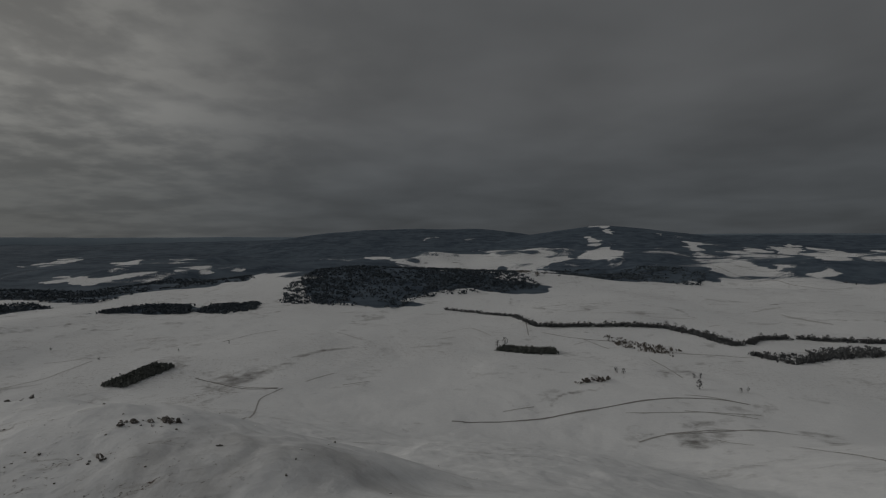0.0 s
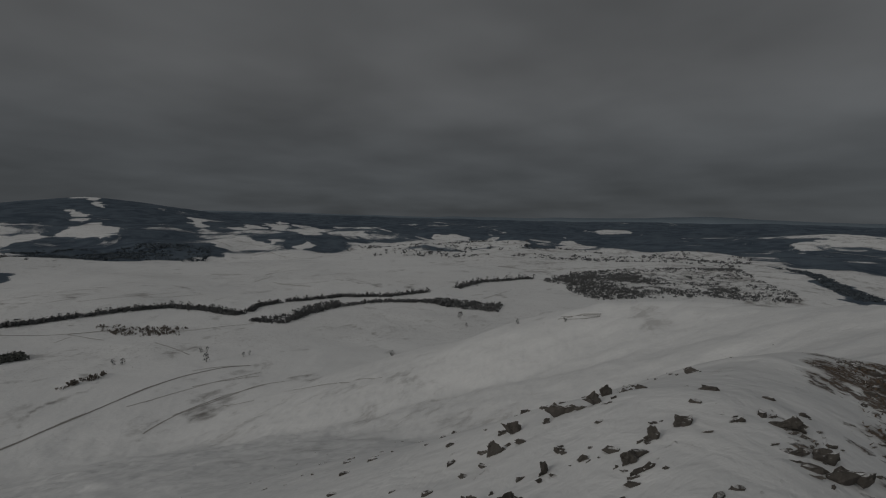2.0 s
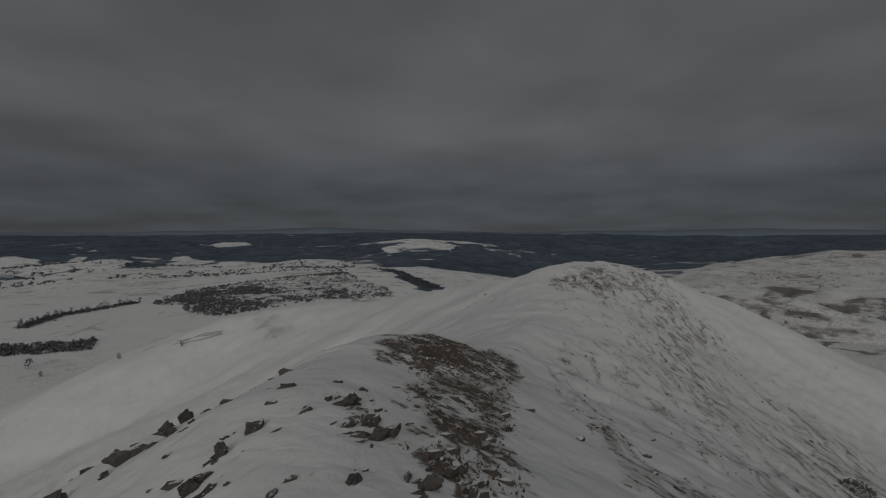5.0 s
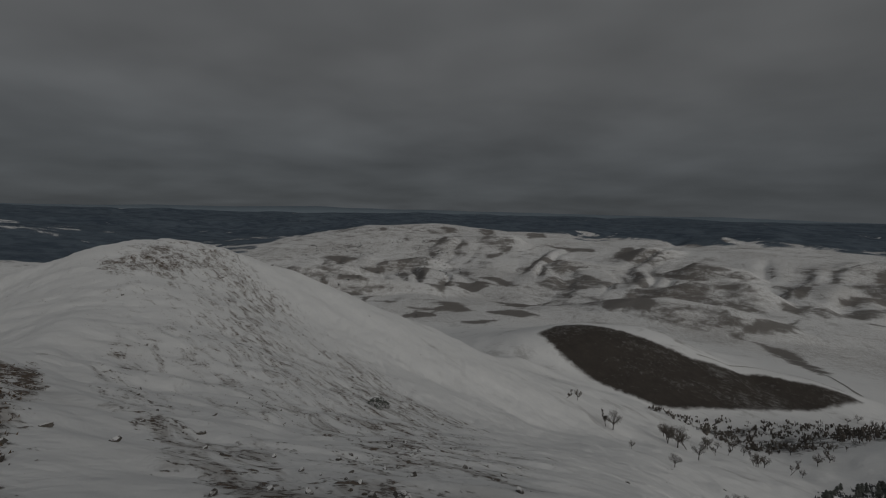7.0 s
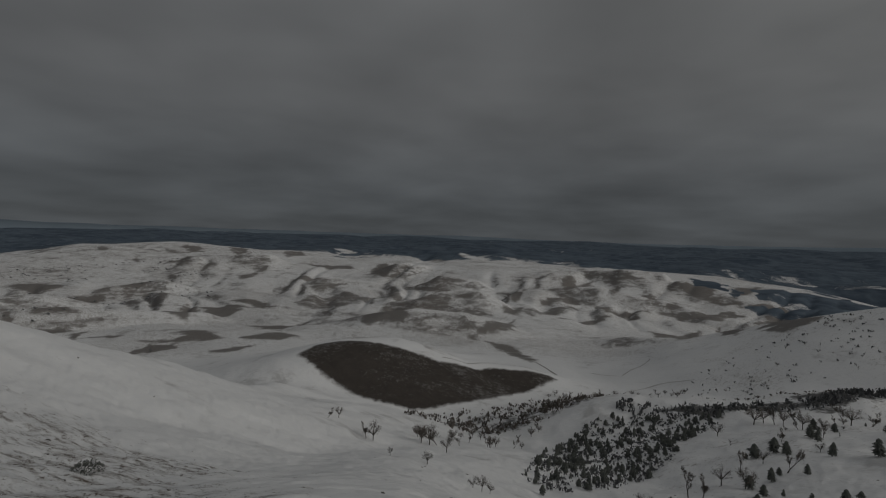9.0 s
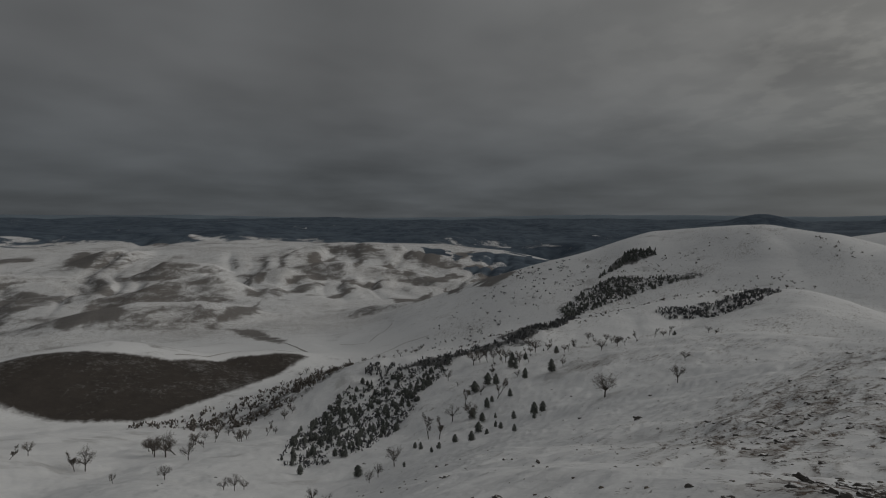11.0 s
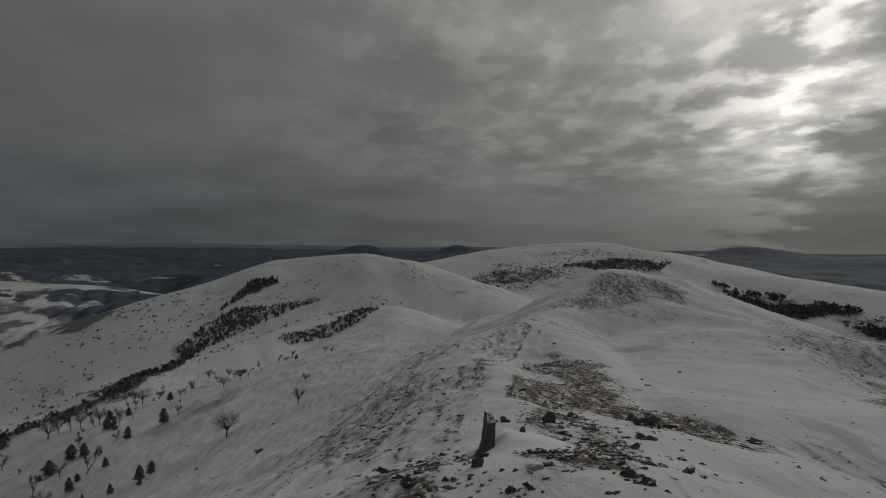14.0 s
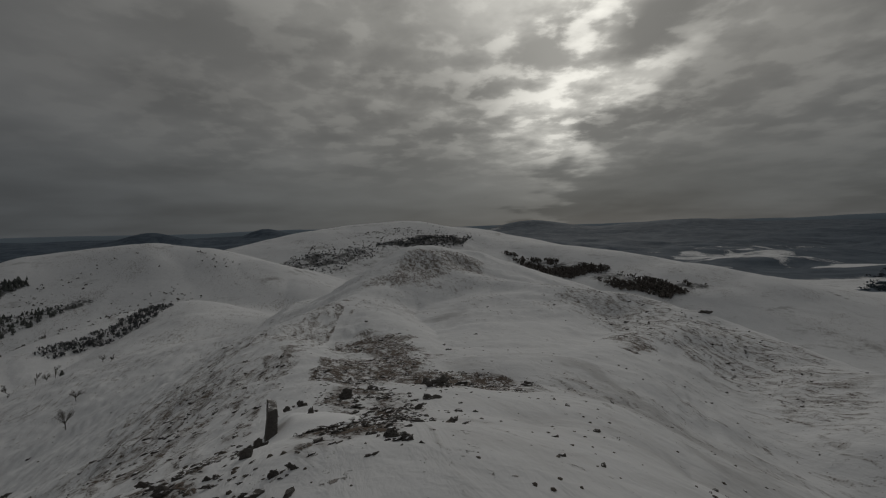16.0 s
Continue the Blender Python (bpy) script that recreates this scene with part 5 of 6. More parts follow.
def forest(name, count, corners):
    woods(name, "dark winter forest above the snowy plain", scatter(corners, count, rnd, lambda x, y: np.clip(0.75 + 0.8 * fbm(x, y, 110, 3, 93), 0.05, 1)), 3, 6, HAZY_FOREST, clump, 0.9)


forest("wooded_hill", 3000, [(341.3, 810), (354.2, 735), (358.3, 832), (7.8, 882), (11.8, 986), (7.8, 1200), (357, 1300), (350.9, 1250), (345, 1200), (341.6, 989)])
forest("wood", 500, [(323.8, 826), (325.1, 864), (329, 923), (331.8, 887), (331.8, 793), (327.5, 820)])
forest("wood", 420, [(332.3, 797), (334.3, 882), (338.8, 857), (338.5, 771), (335.3, 740)])
forest("wood", 300, [(312, 900), (316.9, 952), (320.4, 975), (319.2, 1057), (312, 1052)])
forest("wood", 1600, [(312, 1080), (316.9, 1131), (323.6, 1002), (328.5, 1179), (338.3, 1160), (337.7, 1450), (330.1, 1500), (323, 1329), (317, 1500)])
forest("wood", 420, [(89, 1339), (91.3, 1231), (93.5, 1066), (96.4, 895), (97.9, 940), (98.2, 984), (94.7, 1110), (92.2, 1249)])
forest("wood", 1200, [(10.5, 1427), (14.4, 1220), (28.4, 1392), (29.5, 1600), (14.4, 1700)])
SCRUB_WOOD = [(66.9, 843), (70.1, 1007), (76.9, 1111), (86.6, 1183), (88.6, 1032), (92.8, 851), (91.5, 803), (84.2, 785), (76.8, 700), (72.7, 665), (68.2, 788)]
woods("scrub", "open grey scrub on a snowy rise", scatter(SCRUB_WOOD, 2600, rnd, lambda x, y: np.clip(0.5 + 0.9 * fbm(x, y, 60, 3, 91), 0.03, 1)), 2.0, 4.5, GROVE, clump, 0.9)
woods("scrub", "dark thicket along the gully under snow slopes",
      scatter(ribbon_area([(196, 212), (202, 208), (209, 216), (214, 224), (218.7, 246), (220.6, 330)], 9), 420, rnd), 1.2, 3.0, GROVE, clump, 0.5)
woods("scrub", "grey thicket on the snowy hillside", scatter(ribbon_area([(229.9, 262), (236.2, 281), (240, 322)], 13), 460, rnd), 0.9, 2.4, GROVE, clump, 0.5)
woods("pine_wood", "strip of dark pines below the white hilltop", scatter(HILL_PINES, 330, rnd), 1.5, 3.6, NEEDLES, slim=0.32)
woods("pine_wood", "strip of dark pines below the white hilltop", scatter([(223.4, 398), (226.3, 421), (229.4, 430), (229.4, 444), (226, 436)], 90, rnd), 2.5, 5.0, NEEDLES, slim=0.32)
woods("scrub", "scattered small bushes on the far flank of the gully", scatter([(200, 300), (212, 330), (222, 390), (228, 440), (214, 470), (204, 380)], 150, rnd), 0.8, 2.2, GROVE, clump, 0.7)
woods("scrub", "grey undergrowth among young pines", scatter(PINE_WOOD, 900, rnd), 0.5, 1.5, GROVE, clump, 0.6)
woods("scrub", "dark thicket below the hilltop", scatter(HILL_PINES, 420, rnd), 0.8, 2.2, GROVE, clump, 0.5)
woods("scrub", "leafless bushes under the brown field", scatter([(170, 216), (176, 240), (184, 262), (191, 300), (196, 260), (190, 216), (180, 196)], 420, rnd), 1.0, 3.0, TWIGS, clump, 0.5)
woods("scrub", "dark bushes over the far snow slope", scatter([(277.9, 703), (283, 690), (288.8, 640), (294, 600), (300, 608), (299, 588), (295.6, 546), (291, 556), (286, 590), (280, 650)], 900, rnd,
      lambda x, y: np.clip(0.5 + 1.2 * fbm(x, y, 40, 3, 92), 0.02, 1)), 2.5, 6.5, TWIGS, clump, 0.7)
woods("scrub", "thin bushes on the far white hill", scatter([(249, 560), (253, 640), (263, 700), (263, 640), (257, 560), (252, 520)], 420, rnd), 1.2, 3.2, GROVE, clump, 0.5)
woods("scrub", "dark bushes under the far hilltop", scatter([(262.5, 690), (267.8, 757), (274, 771), (273, 700), (266, 670)], 420, rnd), 1.5, 4.0, GROVE, clump, 0.6)
woods("scrub", "low orchard bushes on the plain", scatter([(18.5, 556), (22.4, 542), (26.9, 505), (26.1, 478), (20.1, 512)], 130, rnd), 1.5, 4.0, TWIGS, clump, 0.6)
woods("scrub", "low bushes in the snow of the plain", scatter([(15.2, 366), (17, 378), (19.3, 388), (19, 380), (16.5, 368)], 40, rnd), 1.5, 4.0, TWIGS, clump, 0.6)
LONE_TREES = [(27.8, 406, 5.0), (28.3, 381, 7.5), (32.1, 384, 3.8), (32.7, 387, 3.8), (320.3, 592, 3.6), (335.6, 534, 3.9), (323.9, 527, 3.2), (330.7, 526, 3.2), (19.9, 402, 5.9),
              (20.7, 403, 4.5), (28.4, 406, 4.5), (6.4, 489, 7.1), (7.3, 496, 8.5), (49.0, 330, 6.3), (57.2, 508, 8.6), (58.0, 474, 4.6), (64.0, 194, 2.6), (69.5, 177, 2.0), (143.7, 560, 5.0)]
for b, r, h in LONE_TREES:
    plant_lone(*foot(b, r, 0.1), h, rnd)


# ---- a village under the wooded hill ----
PLASTER = plain_material("grey_plaster", (0.22, 0.21, 0.20, 1), (0.42, 0.40, 0.37, 1), 0.8)
ROOFING = plain_material("dark_roofing", (0.06, 0.055, 0.055, 1), (0.16, 0.14, 0.13, 1), 1.2)


def house_shapes():
    wall = [(x, y, z) for z in (-1.0, 2.6) for x, y in ((-4, -3), (4, -3), (4, 3), (-4, 3))] + [(-4, 0, 4.8), (4, 0, 4.8)]
    sides = [(0, 1, 5, 4), (2, 3, 7, 6), (1, 2, 6, 9, 5), (3, 0, 4, 8, 7)]
    roof = [(x, y, z) for x in (-4.5, 4.5) for y, z in ((-3.6, 2.2), (0, 4.9), (3.6, 2.2), (3.6, 2.45), (0, 5.15), (-3.6, 2.45))]
    slopes = [(0, 1, 7, 6), (1, 2, 8, 7), (2, 3, 9, 8), (3, 4, 10, 9), (4, 5, 11, 10), (5, 0, 6, 11), (0, 5, 4, 1), (1, 4, 3, 2), (6, 7, 10, 11), (7, 8, 9, 10)]
    return mesh_of("wall", wall, sides, PLASTER), mesh_of("roof", roof, slopes, ROOFING)


HOUSE_WALL, HOUSE_ROOF = house_shapes()
for x, y, z in scatter([(358, 1420), (4, 1330), (9, 1120), (13, 1130), (12, 1350), (6, 1560), (359, 1600)], 44, rnd):
    home = new("house")
    part("wall", HOUSE_WALL, home)
    part("roof", HOUSE_ROOF, home, "dark pitched roof")
    home.matrix_world = pose(x, y, z, 0, 0, rnd.choice((20, 110)) + rnd.gauss(0, 12))
    tagged(home, "small grey village house with a dark roof in snow", "house", "village houses")

woods("orchard", "specks of trees and hedges round the village", scatter([(357, 1450), (4, 1340), (9, 1090), (14, 1120), (13, 1450), (6, 1750), (358, 1750)], 420, rnd,
      lambda x, y: np.clip(0.35 + 0.9 * fbm(x, y, 60, 3, 89), 0.02, 1)), 2.0, 5.0, GROVE, clump, 0.9)
woods("orchard", "specks of trees over the snowy hills beyond the plain", scatter([(40, 1300), (62, 1250), (88, 1250), (88, 1750), (60, 1800), (40, 1700)], 700, rnd,
      lambda x, y: np.clip(0.25 + 1.0 * fbm(x, y, 130, 3, 88), 0.0, 1)), 3.0, 7.0, GROVE, clump, 0.9)

# ---- tracks ----
def track(label, corners, width, stuff=None):
    pts = [Vector(place(b, r)) for b, r in corners]
    verts, faces = [], []
    for a, b in zip(pts, pts[1:]):
        n = max(2, int((b - a).length / 3))
        for k in range(n):
            verts.append(a + (b - a) * k / n)
    verts.append(pts[-1])
    for _ in range(6):
        verts = [verts[0]] + [(verts[k - 1] + verts[k] * 2 + verts[k + 1]) / 4 for k in range(1, len(verts) - 1)] + [verts[-1]]
    rows = []
    for k, p in enumerate(verts):
        d = (verts[min(k + 1, len(verts) - 1)] - verts[max(k - 1, 0)]).normalized()
        side = Vector((-d.y, d.x)) * width * (0.5 + 0.3 * noise.noise(Vector((p.x * 0.05, p.y * 0.05, 3))))
        rows += [p + side, p - side]
    z = heights([p.x for p in rows], [p.y for p in rows]) + 0.12
    mesh = mesh_of("track", [(p.x, p.y, h) for p, h in zip(rows, z)], [(2 * k, 2 * k + 1, 2 * k + 3, 2 * k + 2) for k in range(len(verts) - 1)], stuff or MUD)
    return tagged(new("track", mesh), label, "track", kind="structure")


BARE_BANK = plain_material("bare_bank", (0.13, 0.120, 0.110, 1), (0.58, 0.57, 0.56, 1), 0.30)


def bank(corners, width):
    return track("low bank of bare earth across the snow", corners, width, BARE_BANK)


bank([(332.2, 418), (334.9, 399), (338.1, 375), (340.6, 370)], 0.9)
bank([(335.6, 183), (338.5, 354), (341.1, 369)], 0.9)
bank([(316.8, 477), (320.0, 482), (323.3, 526)], 1.0)
bank([(348.1, 551), (350.2, 520)], 1.1)
bank([(355.9, 482), (359.8, 485)], 1.0)
bank([(343.7, 383), (346.9, 403)], 0.9)
bank([(319.8, 547), (325.2, 536)], 1.1)
bank([(347.8, 371), (351.0, 379)], 0.9)
bank([(335.0, 548), (340.8, 595)], 1.2)
bank([(35.7, 803), (39.4, 749)], 1.8)
bank([(359.9, 554), (3.2, 583), (5.6, 536)], 1.2)
bank([(14.5, 680), (16.7, 695)], 1.5)
bank([(33.1, 819), (35.4, 886)], 1.9)
bank([(22.6, 322), (27.4, 333), (33.8, 346)], 0.9)
bank([(25.0, 295), (30.3, 312), (34.5, 318)], 0.9)
bank([(7.0, 310), (10.7, 319)], 0.9)
bank([(28.1, 1792), (32.4, 1595), (38.2, 1343)], 3.2)
bank([(9.7, 630), (10.1, 545)], 1.3)
bank([(21.8, 679), (28.1, 704)], 1.5)
bank([(16.7, 526), (15.4, 513)], 1.1)
bank([(26.9, 365), (29.0, 368), (32.9, 362)], 0.9)
bank([(22.3, 278), (25.1, 295), (28.5, 303), (33.6, 320), (38.0, 319)], 0.9)
bank([(26.9, 334), (29.3, 336), (33.7, 339)], 0.9)
bank([(36.3, 278), (39.2, 264), (47.8, 197)], 0.9)
bank([(29.9, 294), (33.2, 285)], 0.9)
bank([(20.9, 320), (23.0, 323)], 0.9)
bank([(35.4, 815), (39.3, 754)], 1.9)
bank([(16.4, 536), (21.8, 540)], 1.3)
bank([(16.4, 536), (19.2, 500)], 1.2)
bank([(23.5, 462), (26.7, 405)], 1.0)
bank([(29.2, 660), (30.2, 675)], 1.5)
bank([(17.1, 674), (25.9, 721)], 1.7)
bank([(65.4, 1004), (76.8, 1147), (87.0, 1243)], 2.6)
bank([(68.7, 182), (73.5, 175)], 0.9)
bank([(60.0, 632), (62.8, 702)], 1.5)
bank([(94.0, 1971), (98.5, 1923)], 3.2)
bank([(86.9, 1828), (92.5, 1614)], 3.2)
bank([(192.9, 427), (195.9, 406)], 1.0)
bank([(196.3, 407), (199.1, 474)], 1.0)
bank([(175.5, 313), (182.4, 346), (187.9, 347)], 0.9)
bank([(181.6, 518), (184.9, 519)], 1.2)
bank([(197.3, 354), (200.5, 375), (203.5, 368)], 0.9)
bank([(187.4, 728), (190.2, 746)], 1.8)
track("muddy track curving over the snowfield", [(0.8, 291), (6.3, 293), (11.6, 301), (17.4, 320), (22.3, 342), (26.3, 358), (30, 365), (32.7, 362)], 1.6)
track("faint track in the snow", [(332.2, 420), (334.6, 398), (337.5, 374), (340.5, 369)], 1.3)
track("farm lane across the white plain", [(11.7, 560), (15.6, 540), (21.4, 532), (26.4, 500), (33.2, 506)], 1.4)
track("lane along the foot of the brown field", [(182.0, 530), (183.4, 513), (186.8, 456), (189.1, 383)], 2.0)

track("wheel track ending on the snow shoulder", [(69.0, 184), (70.3, 180), (71.8, 175), (73.4, 173)], 0.5)
track("wheel track ending on the snow shoulder", [(69.4, 179), (70.8, 174.5), (72.2, 172.5), (73.4, 172)], 0.5)
woods("scrub", "scattered small bushes over the western hill", scatter([(200, 260), (214, 300), (226, 420), (240, 470), (248, 430), (240, 330), (226, 260), (212, 230)], 520, rnd,
      lambda x, y: np.clip(0.35 + 1.1 * fbm(x, y, 45, 3, 97), 0.02, 1)), 0.5, 1.6, TWIGS, clump, 0.7)
woods("scrub", "bushes speckling the far white hill", scatter([(248, 520), (256, 700), (268, 860), (276, 800), (270, 660), (258, 540)], 500, rnd,
      lambda x, y: np.clip(0.35 + 1.1 * fbm(x, y, 70, 3, 98), 0.02, 1)), 0.8, 2.4, TWIGS, clump, 0.8)
woods("scrub", "specks of bush and walls on the southern hills", scatter([(126, 1000), (131, 1700), (146, 1800), (152, 1300), (146, 900), (134, 760)], 420, rnd,
      lambda x, y: np.clip(0.2 + 1.2 * fbm(x, y, 130, 3, 99), 0.0, 1)), 1.5, 4.0, GROVE, clump, 0.9)


def juniper(x, y, z):
    """A low, dense evergreen bush of many small sprays."""
    local, verts, faces = random.Random(3), [], []
    for _ in range(420):
        a, u = local.uniform(0, 6.283), local.random() ** 0.5
        c = Vector((0.95 * u * math.cos(a), 0.75 * u * math.sin(a), 0.62 * math.sqrt(max(1 - u * u, 0)) * local.uniform(0.4, 1.0) + local.uniform(0, 0.12)))
        n = len(verts)
        verts += [c + Vector((local.gauss(0, 0.06), local.gauss(0, 0.06), local.gauss(0.03, 0.06))) for _ in range(3)]
        faces.append((n, n + 1, n + 2))
    ob = new("juniper_bush", mesh_of("juniper_bush", verts, faces, NEEDLES))
    ob.location = (x, y, z)
    return tagged(ob, "low dark juniper bush alone on the snow slope", "bush")


juniper(*foot(139, 35, 0.05))

# ---- rocks: bearing, distance, width, height ----
ROCK_SHAPES = [rock_mesh(k, 0.60 + 0.08 * (k % 5), 10 + k % 4) for k in range(14)]
ROCKS_EAST = [(63.6, 6.8, 0.32, 0.27), (67.0, 6.7, 0.26, 0.28), (68.9, 7.2, 0.25, 0.22), (78.6, 9.6, 0.36, 0.18), (58.5, 6.8, 0.30, 0.32), (56.5, 6.3, 0.30, 0.36), (60.1, 5.1, 0.22, 0.29),
              (71.5, 5.2, 0.17, 0.19), (68.6, 4.8, 0.21, 0.15), (69.4, 4.6, 0.16, 0.11), (52.2, 4.9, 0.25, 0.25), (55.9, 4.4, 0.33, 0.40), (55.9, 4.1, 0.34, 0.29), (47.7, 4.8, 0.24, 0.27),
              (49.7, 4.5, 0.19, 0.24), (74.6, 5.5, 0.24, 0.14), (62.4, 5.5, 0.15, 0.13), (64.6, 5.1, 0.13, 0.09), (84.7, 6.0, 0.25, 0.18)]
ROCKS_HEATH = [(83.4, 5.9, 0.22, 0.20), (85.9, 5.4, 0.27, 0.22), (86.9, 5.1, 0.29, 0.24), (83.8, 5.3, 0.19, 0.11), (91.0, 4.2, 0.32, 0.26), (95.5, 4.2, 0.23, 0.17), (102.4, 7.3, 0.14, 0.16),
               (92.4, 12.6, 0.37, 0.17), (93.9, 4.6, 0.25, 0.16), (85.8, 6.6, 0.12, 0.08), (79.8, 5.7, 0.14, 0.09), (94.4, 7.5, 0.15, 0.11), (98.8, 5.8, 0.14, 0.11)]
ROCKS_WEST = [(259.4, 17.5, 0.53, 0.62), (262.4, 21.3, 0.80, 0.55), (254.4, 18.0, 0.32, 0.45), (256.4, 14.5, 0.22, 0.18), (268.9, 22.9, 0.86, 0.70), (270.5, 21.0, 1.05, 0.72), (272.9, 27.1, 0.81, 0.60),
              (252.9, 7.4, 0.20, 0.16), (255.1, 7.4, 0.16, 0.16), (239.9, 11.1, 0.26, 0.25), (242.2, 8.4, 0.49, 0.29), (227.5, 50.7, 0.84, 0.60), (261.0, 15.3, 0.31, 0.23), (263.2, 10.9, 0.28, 0.17),
              (258.9, 9.8, 0.20, 0.13), (252.9, 16.9, 0.26, 0.26), (250.7, 10.7, 0.24, 0.40), (250.0, 8.8, 0.26, 0.42), (255.6, 13.0, 0.26, 0.80)]
ROCKS_BACK = [(272.4, 10.4, 0.27, 0.24), (280.7, 29.6, 1.05, 0.42), (267.6, 7.9, 0.35, 0.21), (265.6, 8.1, 0.31, 0.21), (268.1, 13.8, 0.31, 0.24), (255.4, 11.7, 0.27, 0.21), (269.3, 16.2, 0.61, 0.33), (299.5, 86.6, 1.7, 0.9)]
ROCKS_NORTH = [(325.7, 38.6, 0.98, 0.49), (326.9, 38.7, 0.78, 0.44), (329.8, 38.0, 1.26, 0.55), (330.7, 37.9, 0.87, 0.52), (328.3, 38.5, 0.69, 0.39), (3.6, 72, 1.6, 0.6), (324.1, 35.1, 0.91, 0.42),
               (317.5, 58, 1.3, 0.5), (319.1, 55, 0.9, 0.4)]


STRATA = -48.0  # the rock's layers run from north-west to south-east


def rock(x, y, width, height, rnd, label="weathered brown-grey rock with snow on its top"):
    height *= 0.85
    z = float(heights([x], [y])[0])
    ob = new("rock", rnd.choice(ROCK_SHAPES))
    deep = rnd.uniform(0.7, 1.1)
    ob.matrix_world = pose(x, y, z + height * 0.14, rnd.uniform(-16, 16), rnd.uniform(-22, 6), STRATA + rnd.gauss(0, 16)) @ Matrix.Diagonal((width * 1.25, width * deep * 0.75, height * 1.75, 1))
    return tagged(ob, label, "rock", "rocks on the crest")


RUBBLE = ([], [])


def rubble(x, y, width, height, rnd):
    """A lesser piece of broken rock, joined with its like."""
    shape = rnd.choice(ROCK_SHAPES)
    z = float(heights([x], [y])[0])
    m = pose(x, y, z + height * 0.12, rnd.uniform(-16, 16), rnd.uniform(-22, 6), STRATA + rnd.gauss(0, 22)) @ Matrix.Diagonal((width * 1.5, width * rnd.uniform(0.5, 0.9), height * 1.4, 1))
    n = len(RUBBLE[0])
    RUBBLE[0].extend(m @ v.co for v in shape.vertices)
    RUBBLE[1].extend(tuple(n + i for i in p.vertices) for p in shape.polygons)


rnd = random.Random(9)
for b, r, w, h in ROCKS_EAST + ROCKS_HEATH + ROCKS_WEST + ROCKS_BACK + ROCKS_NORTH:
    x, y = place(b, r)
    rock(x, y, w * 1.2, h * 1.1, rnd)
    # lesser pieces broken off it
    for k in range(3 if r < 12 else 2):
        a, s = rnd.uniform(0, 6.283), rnd.uniform(0.25, 0.6)
        reach = w * rnd.uniform(0.5, 1.1)
        if k == 0:
            rock(x + reach * math.cos(a), y + reach * math.sin(a), w * s, h * s * 0.8, rnd, "small broken rock half sunk in snow")
        else:
            rubble(x + reach * math.cos(a), y + reach * math.sin(a), w * s, h * s * 0.7, rnd)
def strew(count, low, high, corners):
    """Broken rock between the larger ones."""
    for x, y, z in scatter(corners, count, rnd):
        w = rnd.uniform(low, high) * rnd.uniform(0.6, 1.0)
        if w > 0.72 * high and z > -8:
            rock(x, y, w, w * rnd.uniform(0.3, 0.55), rnd, "small broken rock half sunk in snow")
        else:
            rubble(x, y, w, w * rnd.uniform(0.25, 0.5), rnd)


strew(16, 0.05, 0.17, [(44, 4.2), (56, 8.5), (66, 9.5), (76, 9.5), (80, 6.5), (66, 4.6), (52, 3.6)])
strew(34, 0.05, 0.15, [(80, 5.0), (86, 7.0), (98, 8.0), (104, 6.5), (98, 3.6), (86, 3.6)])
strew(60, 0.08, 0.30, [(252, 9), (256, 19), (266, 22), (275, 24), (276, 13), (270, 8), (258, 6)])
strew(170, 0.10, 0.42, [(254.4, 22), (258, 55), (266, 48), (272, 28), (262, 18)])
strew(70, 0.06, 0.28, [(264.8, 13.8), (268.9, 15.4), (268.4, 7.8), (262.5, 8.3)])
strew(50, 0.05, 0.20, [(256.1, 15.3), (262.4, 13.0), (263.1, 8.0), (257.9, 8.4)])
strew(70, 0.10, 0.48, [(267.1, 32.8), (273.1, 32.5), (272.5, 21.0), (268.9, 20.9)])
strew(26, 0.10, 0.40, [(273.1, 32), (281.0, 31), (279.9, 29), (274.2, 26.5)])
strew(22, 0.12, 0.40, [(228, 9), (236, 22), (248, 20), (250, 9), (240, 6)])
strew(60, 0.25, 0.80, [(263, 122), (267, 148), (273, 158), (276, 148), (271, 116)])
strew(420, 0.20, 0.66, [(282, 110), (291, 99), (297, 88), (302, 80), (306.7, 71), (311, 58), (308.8, 46), (304.4, 54), (299.4, 60), (294, 64), (288, 86), (282.3, 97)])
strew(90, 0.06, 0.16, [(58, 8), (66, 22), (80, 26), (90, 16), (78, 10), (66, 8)])
strew(60, 0.10, 0.30, [(116, 20), (118, 60), (130, 55), (140, 25), (126, 12)])
strew(230, 0.06, 0.30, [(256.5, 23), (262, 27), (269.6, 14.5), (270.9, 8.8), (264, 7.3), (255, 7.6), (254, 12)])
strew(60, 0.06, 0.30, [(243, 9), (249, 13), (251.2, 11), (251.6, 7), (246, 6.5)])
tagged(new("rubble", mesh_of("rubble", RUBBLE[0], RUBBLE[1], ROCK)), "broken dark rock strewn over thin snow", "rubble", kind="stuff")


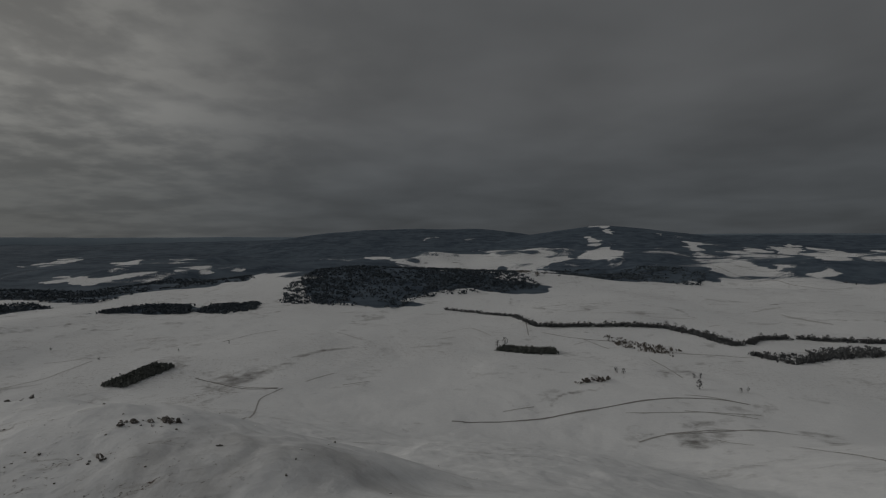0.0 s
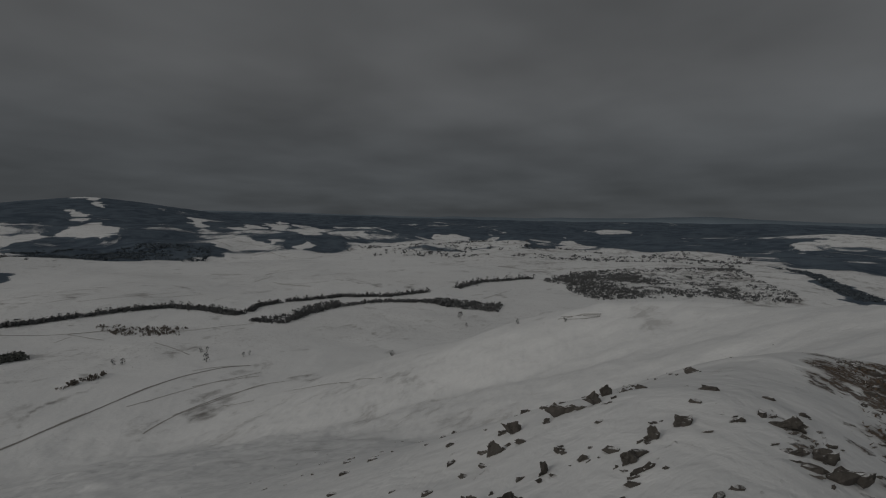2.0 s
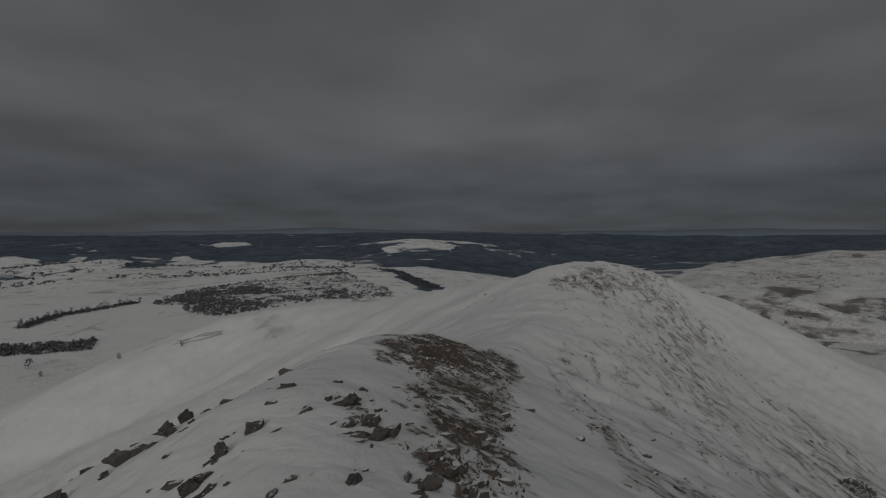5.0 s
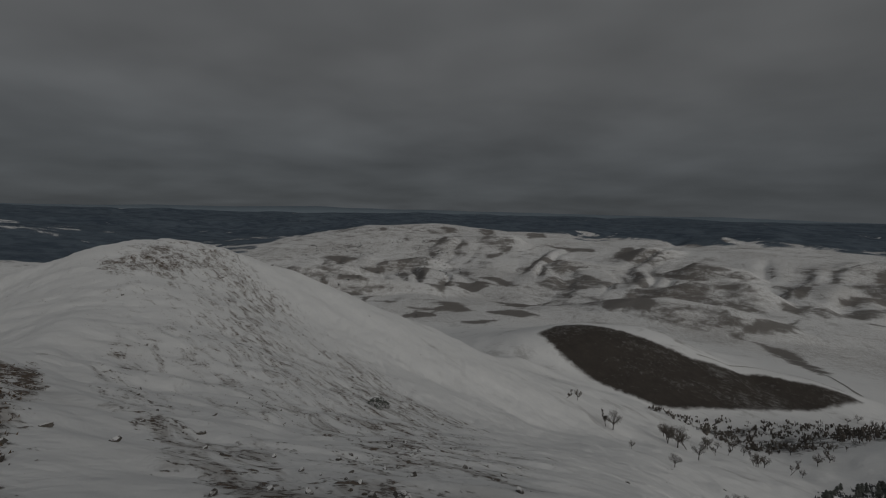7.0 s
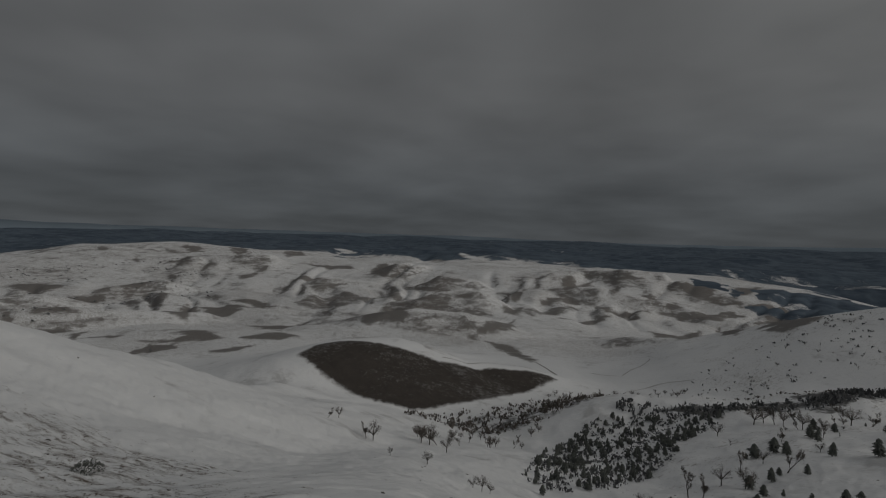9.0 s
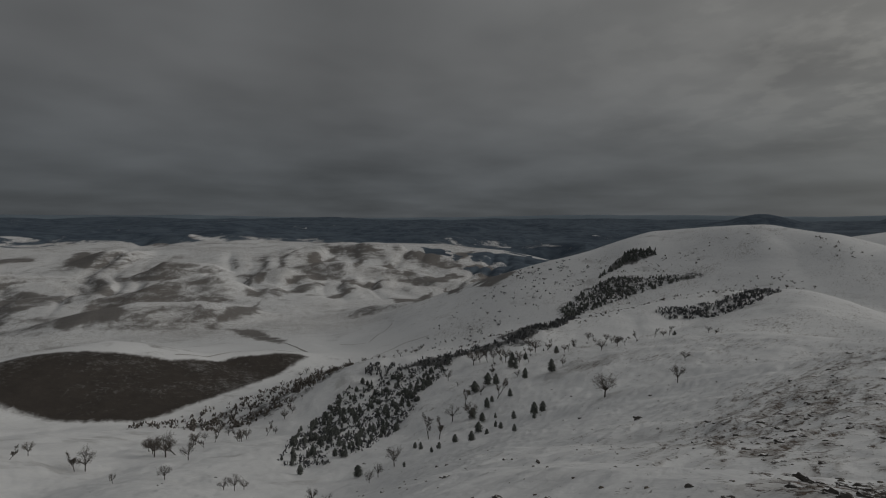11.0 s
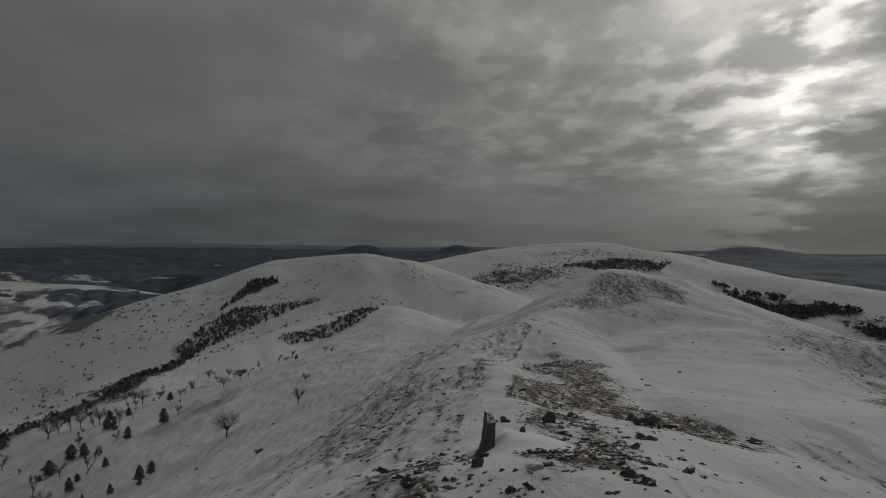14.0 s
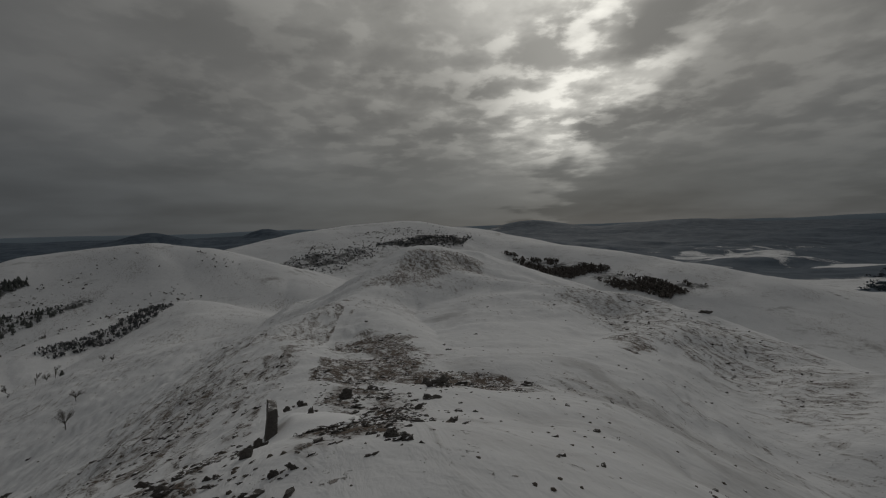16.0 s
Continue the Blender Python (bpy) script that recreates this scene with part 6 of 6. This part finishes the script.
def slab_rock():
    """A tall fin of rock, seen end on."""
    bm = bmesh.new()
    bmesh.ops.create_cube(bm, size=1)
    bmesh.ops.subdivide_edges(bm, edges=bm.edges[:], cuts=6, use_grid_fill=True)
    for v in bm.verts:
        s = v.co.z + 0.5
        v.co.x *= 0.24 * (1.25 - 0.40 * s)
        v.co.y *= 1.15 * (1.2 - 0.45 * s)
        v.co.z = v.co.z * 1.40 - 0.25 * max(v.co.y, 0) * s
        q = v.co * 2.6
        v.co += Vector((noise.noise(q) * 0.25, noise.noise(q + Vector((9, 0, 0))), noise.noise(q + Vector((0, 9, 0))) * 0.6)) * 0.16
        v.co.x += 0.035 * noise.noise(v.co * 7)
    mesh = bpy.data.meshes.new("slab_rock")
    bm.to_mesh(mesh)
    bm.free()
    mesh.materials.append(ROCK)
    ob = new("slab_rock", mesh)
    x, y, z = foot(251.8, 12.0)
    ob.matrix_world = pose(x, y, z + 0.22, 3, 4, -250)
    return tagged(ob, "tall dark slab of rock rising from snow", "rock", "rocks on the crest")


def drift(bearing, r, wide, long, high, turn):
    """A bank of blown snow behind a rock."""
    verts, faces = [], []
    rings, steps = 16, 48
    cx, cy, cz = foot(bearing, r)
    a = radians(-turn)
    for i in range(rings + 1):
        s = i / rings
        for j in range(steps):
            t = 2 * math.pi * j / steps
            u, v = wide * s * math.cos(t), long * s * math.sin(t)
            x, y = cx + u * math.cos(a) - v * math.sin(a), cy + u * math.sin(a) + v * math.cos(a)
            side = s * math.cos(t)
            lift = high * (1 - s * s) ** 2 * min(1, max(0, side * 4 + 0.6)) * (1 + 0.35 * noise.noise(Vector((x * 1.1, y * 1.1, 2))))
            verts.append((x, y, lift - 0.06 * s))
    z = heights([v[0] for v in verts], [v[1] for v in verts])
    verts = [(v[0], v[1], v[2] + h) for v, h in zip(verts, z)]
    for i in range(rings):
        for j in range(steps):
            k = (j + 1) % steps
            faces.append((i * steps + j, (i + 1) * steps + j, (i + 1) * steps + k, i * steps + k))
    mesh = mesh_of("snow_drift", verts, faces, SNOW, smooth=True)
    return tagged(new("snow_drift", mesh), "smooth bank of blown snow behind a rock slab", "snow drift", "rocks on the crest")


slab_rock()
drift(252.6, 12.5, 2.6, 2.4, 0.46, 252)


# ---- stones and dry grass, past counting ----
def near_points(count, reach, amount_of, rnd, start=3.2):
    """Places close round the crest, thinned by how much cover there is."""
    rng = np.random.default_rng(rnd.randrange(1 << 30))
    r = start * (reach / start) ** rng.random(count)
    b = rng.random(count) * 2 * np.pi
    x, y = r * np.sin(b), r * np.cos(b)
    keep = rng.random(count) < amount_of(x, y)
    x, y = x[keep], y[keep]
    return x, y, heights(x, y)


def heath_amount(x, y):
    h = covers(x, y)[0]
    mottled = 0.5 + 0.8 * fbm(x, y, 0.7, 3, 95) + 0.4 * fbm(x, y, 3.0, 2, 96)
    return np.clip((h - 0.36) * 2.0, 0, 1) ** 1.3 * np.clip(mottled, 0, 1)


verts, faces = [], []
for x, y, z in zip(*near_points(260000, 40, lambda x, y: heath_amount(x, y) * within(bearing_of(x, y), 78, 106, 5), rnd)):
    tall = random.uniform(0.012, 0.032)
    for _ in range(4):
        t, w = random.uniform(0, 6.283), random.uniform(0.010, 0.022)
        ox, oy = x + random.gauss(0, 0.05), y + random.gauss(0, 0.05)
        n = len(verts)
        verts += [(ox - w * math.cos(t), oy - w * math.sin(t), z - 0.02), (ox + w * math.cos(t), oy + w * math.sin(t), z - 0.02),
                  (ox + random.gauss(0, 0.025), oy + random.gauss(0, 0.025), z + tall * random.uniform(0.6, 1.2))]
        faces.append((n, n + 1, n + 2))
tagged(new("dry_grass", mesh_of("dry_grass", verts, faces, DRY_GRASS)), "dry brown heath grass poking through thin snow", "grass", kind="stuff")

verts, faces = [], []
for x, y, z in zip(*near_points(170000, 120, lambda x, y: 0.010 * within(bearing_of(x, y), 200, 330, 10) + 0.50 * np.clip((covers(x, y)[0] - 0.45) * 2.8, 0, 1)
                                * np.clip(0.35 + 0.9 * fbm(x, y, 1.6, 3, 94) + 0.5 * fbm(x, y, 6, 2, 90), 0, 1) * (0.25 + 0.75 * within(bearing_of(x, y), 190, 320, 6)), rnd, 4.5)):
    far = math.hypot(x, y)
    w = random.uniform(0.014, 0.05) * (1 + 0.035 * far)
    tall = w * random.uniform(0.3, 0.7)
    n, t, m = len(verts), random.uniform(0, 6.283), 5
    for s, q in ((1.0, -0.1), (0.62, 0.72)):
        for k in range(m):
            u = w * s * random.uniform(0.65, 1.3)
            verts.append((x + u * math.cos(t + k * 1.2566), y + u * math.sin(t + k * 1.2566), z + tall * q * random.uniform(0.7, 1.2)))
    verts.append((x, y, z + tall))
    for k in range(m):
        j = (k + 1) % m
        faces += [(n + k, n + j, n + m + j, n + m + k), (n + m + k, n + m + j, n + 2 * m)]
tagged(new("tussocks", mesh_of("tussocks", verts, faces, HEATH)), "dark heath tussocks poking out of thin snow", "heath", kind="stuff")

verts, faces = [], []
for x, y, z in zip(*near_points(70000, 110, lambda x, y: 0.006 + 0.010 * within(bearing_of(x, y), 40, 90, 8) + heath_amount(x, y) * (0.4 + 0.5 * within(bearing_of(x, y), 225, 300, 10)), rnd)):
    s = random.uniform(0.022, 0.075) * (1 + 0.03 * math.hypot(x, y)) * (1.2 if x < 0 else 1.0)
    n, m = len(verts), 6
    t = radians(STRATA) + random.gauss(0, 0.5)
    u, v = Vector((math.cos(t), math.sin(t))) * s * 1.5, Vector((-math.sin(t), math.cos(t))) * s * 0.7
    for ring, (wide, tall) in enumerate(((1.0, -0.15), (0.72, 0.55))):
        for k in range(m):
            c, d = math.cos(k * 1.0472 + 0.4 * ring) * random.uniform(0.75, 1.2) * wide, math.sin(k * 1.0472 + 0.4 * ring) * random.uniform(0.75, 1.2) * wide
            verts.append((x + u.x * c + v.x * d, y + u.y * c + v.y * d, z + s * tall * random.uniform(0.6, 1.1)))
    for k in range(m):
        j = (k + 1) % m
        faces.append((n + k, n + j, n + m + j, n + m + k))
    faces.append(tuple(n + m + k for k in range(m)))
tagged(new("stones", mesh_of("stones", verts, faces, ROCK)), "small dark stones strewn over the snow", "stones", kind="stuff")
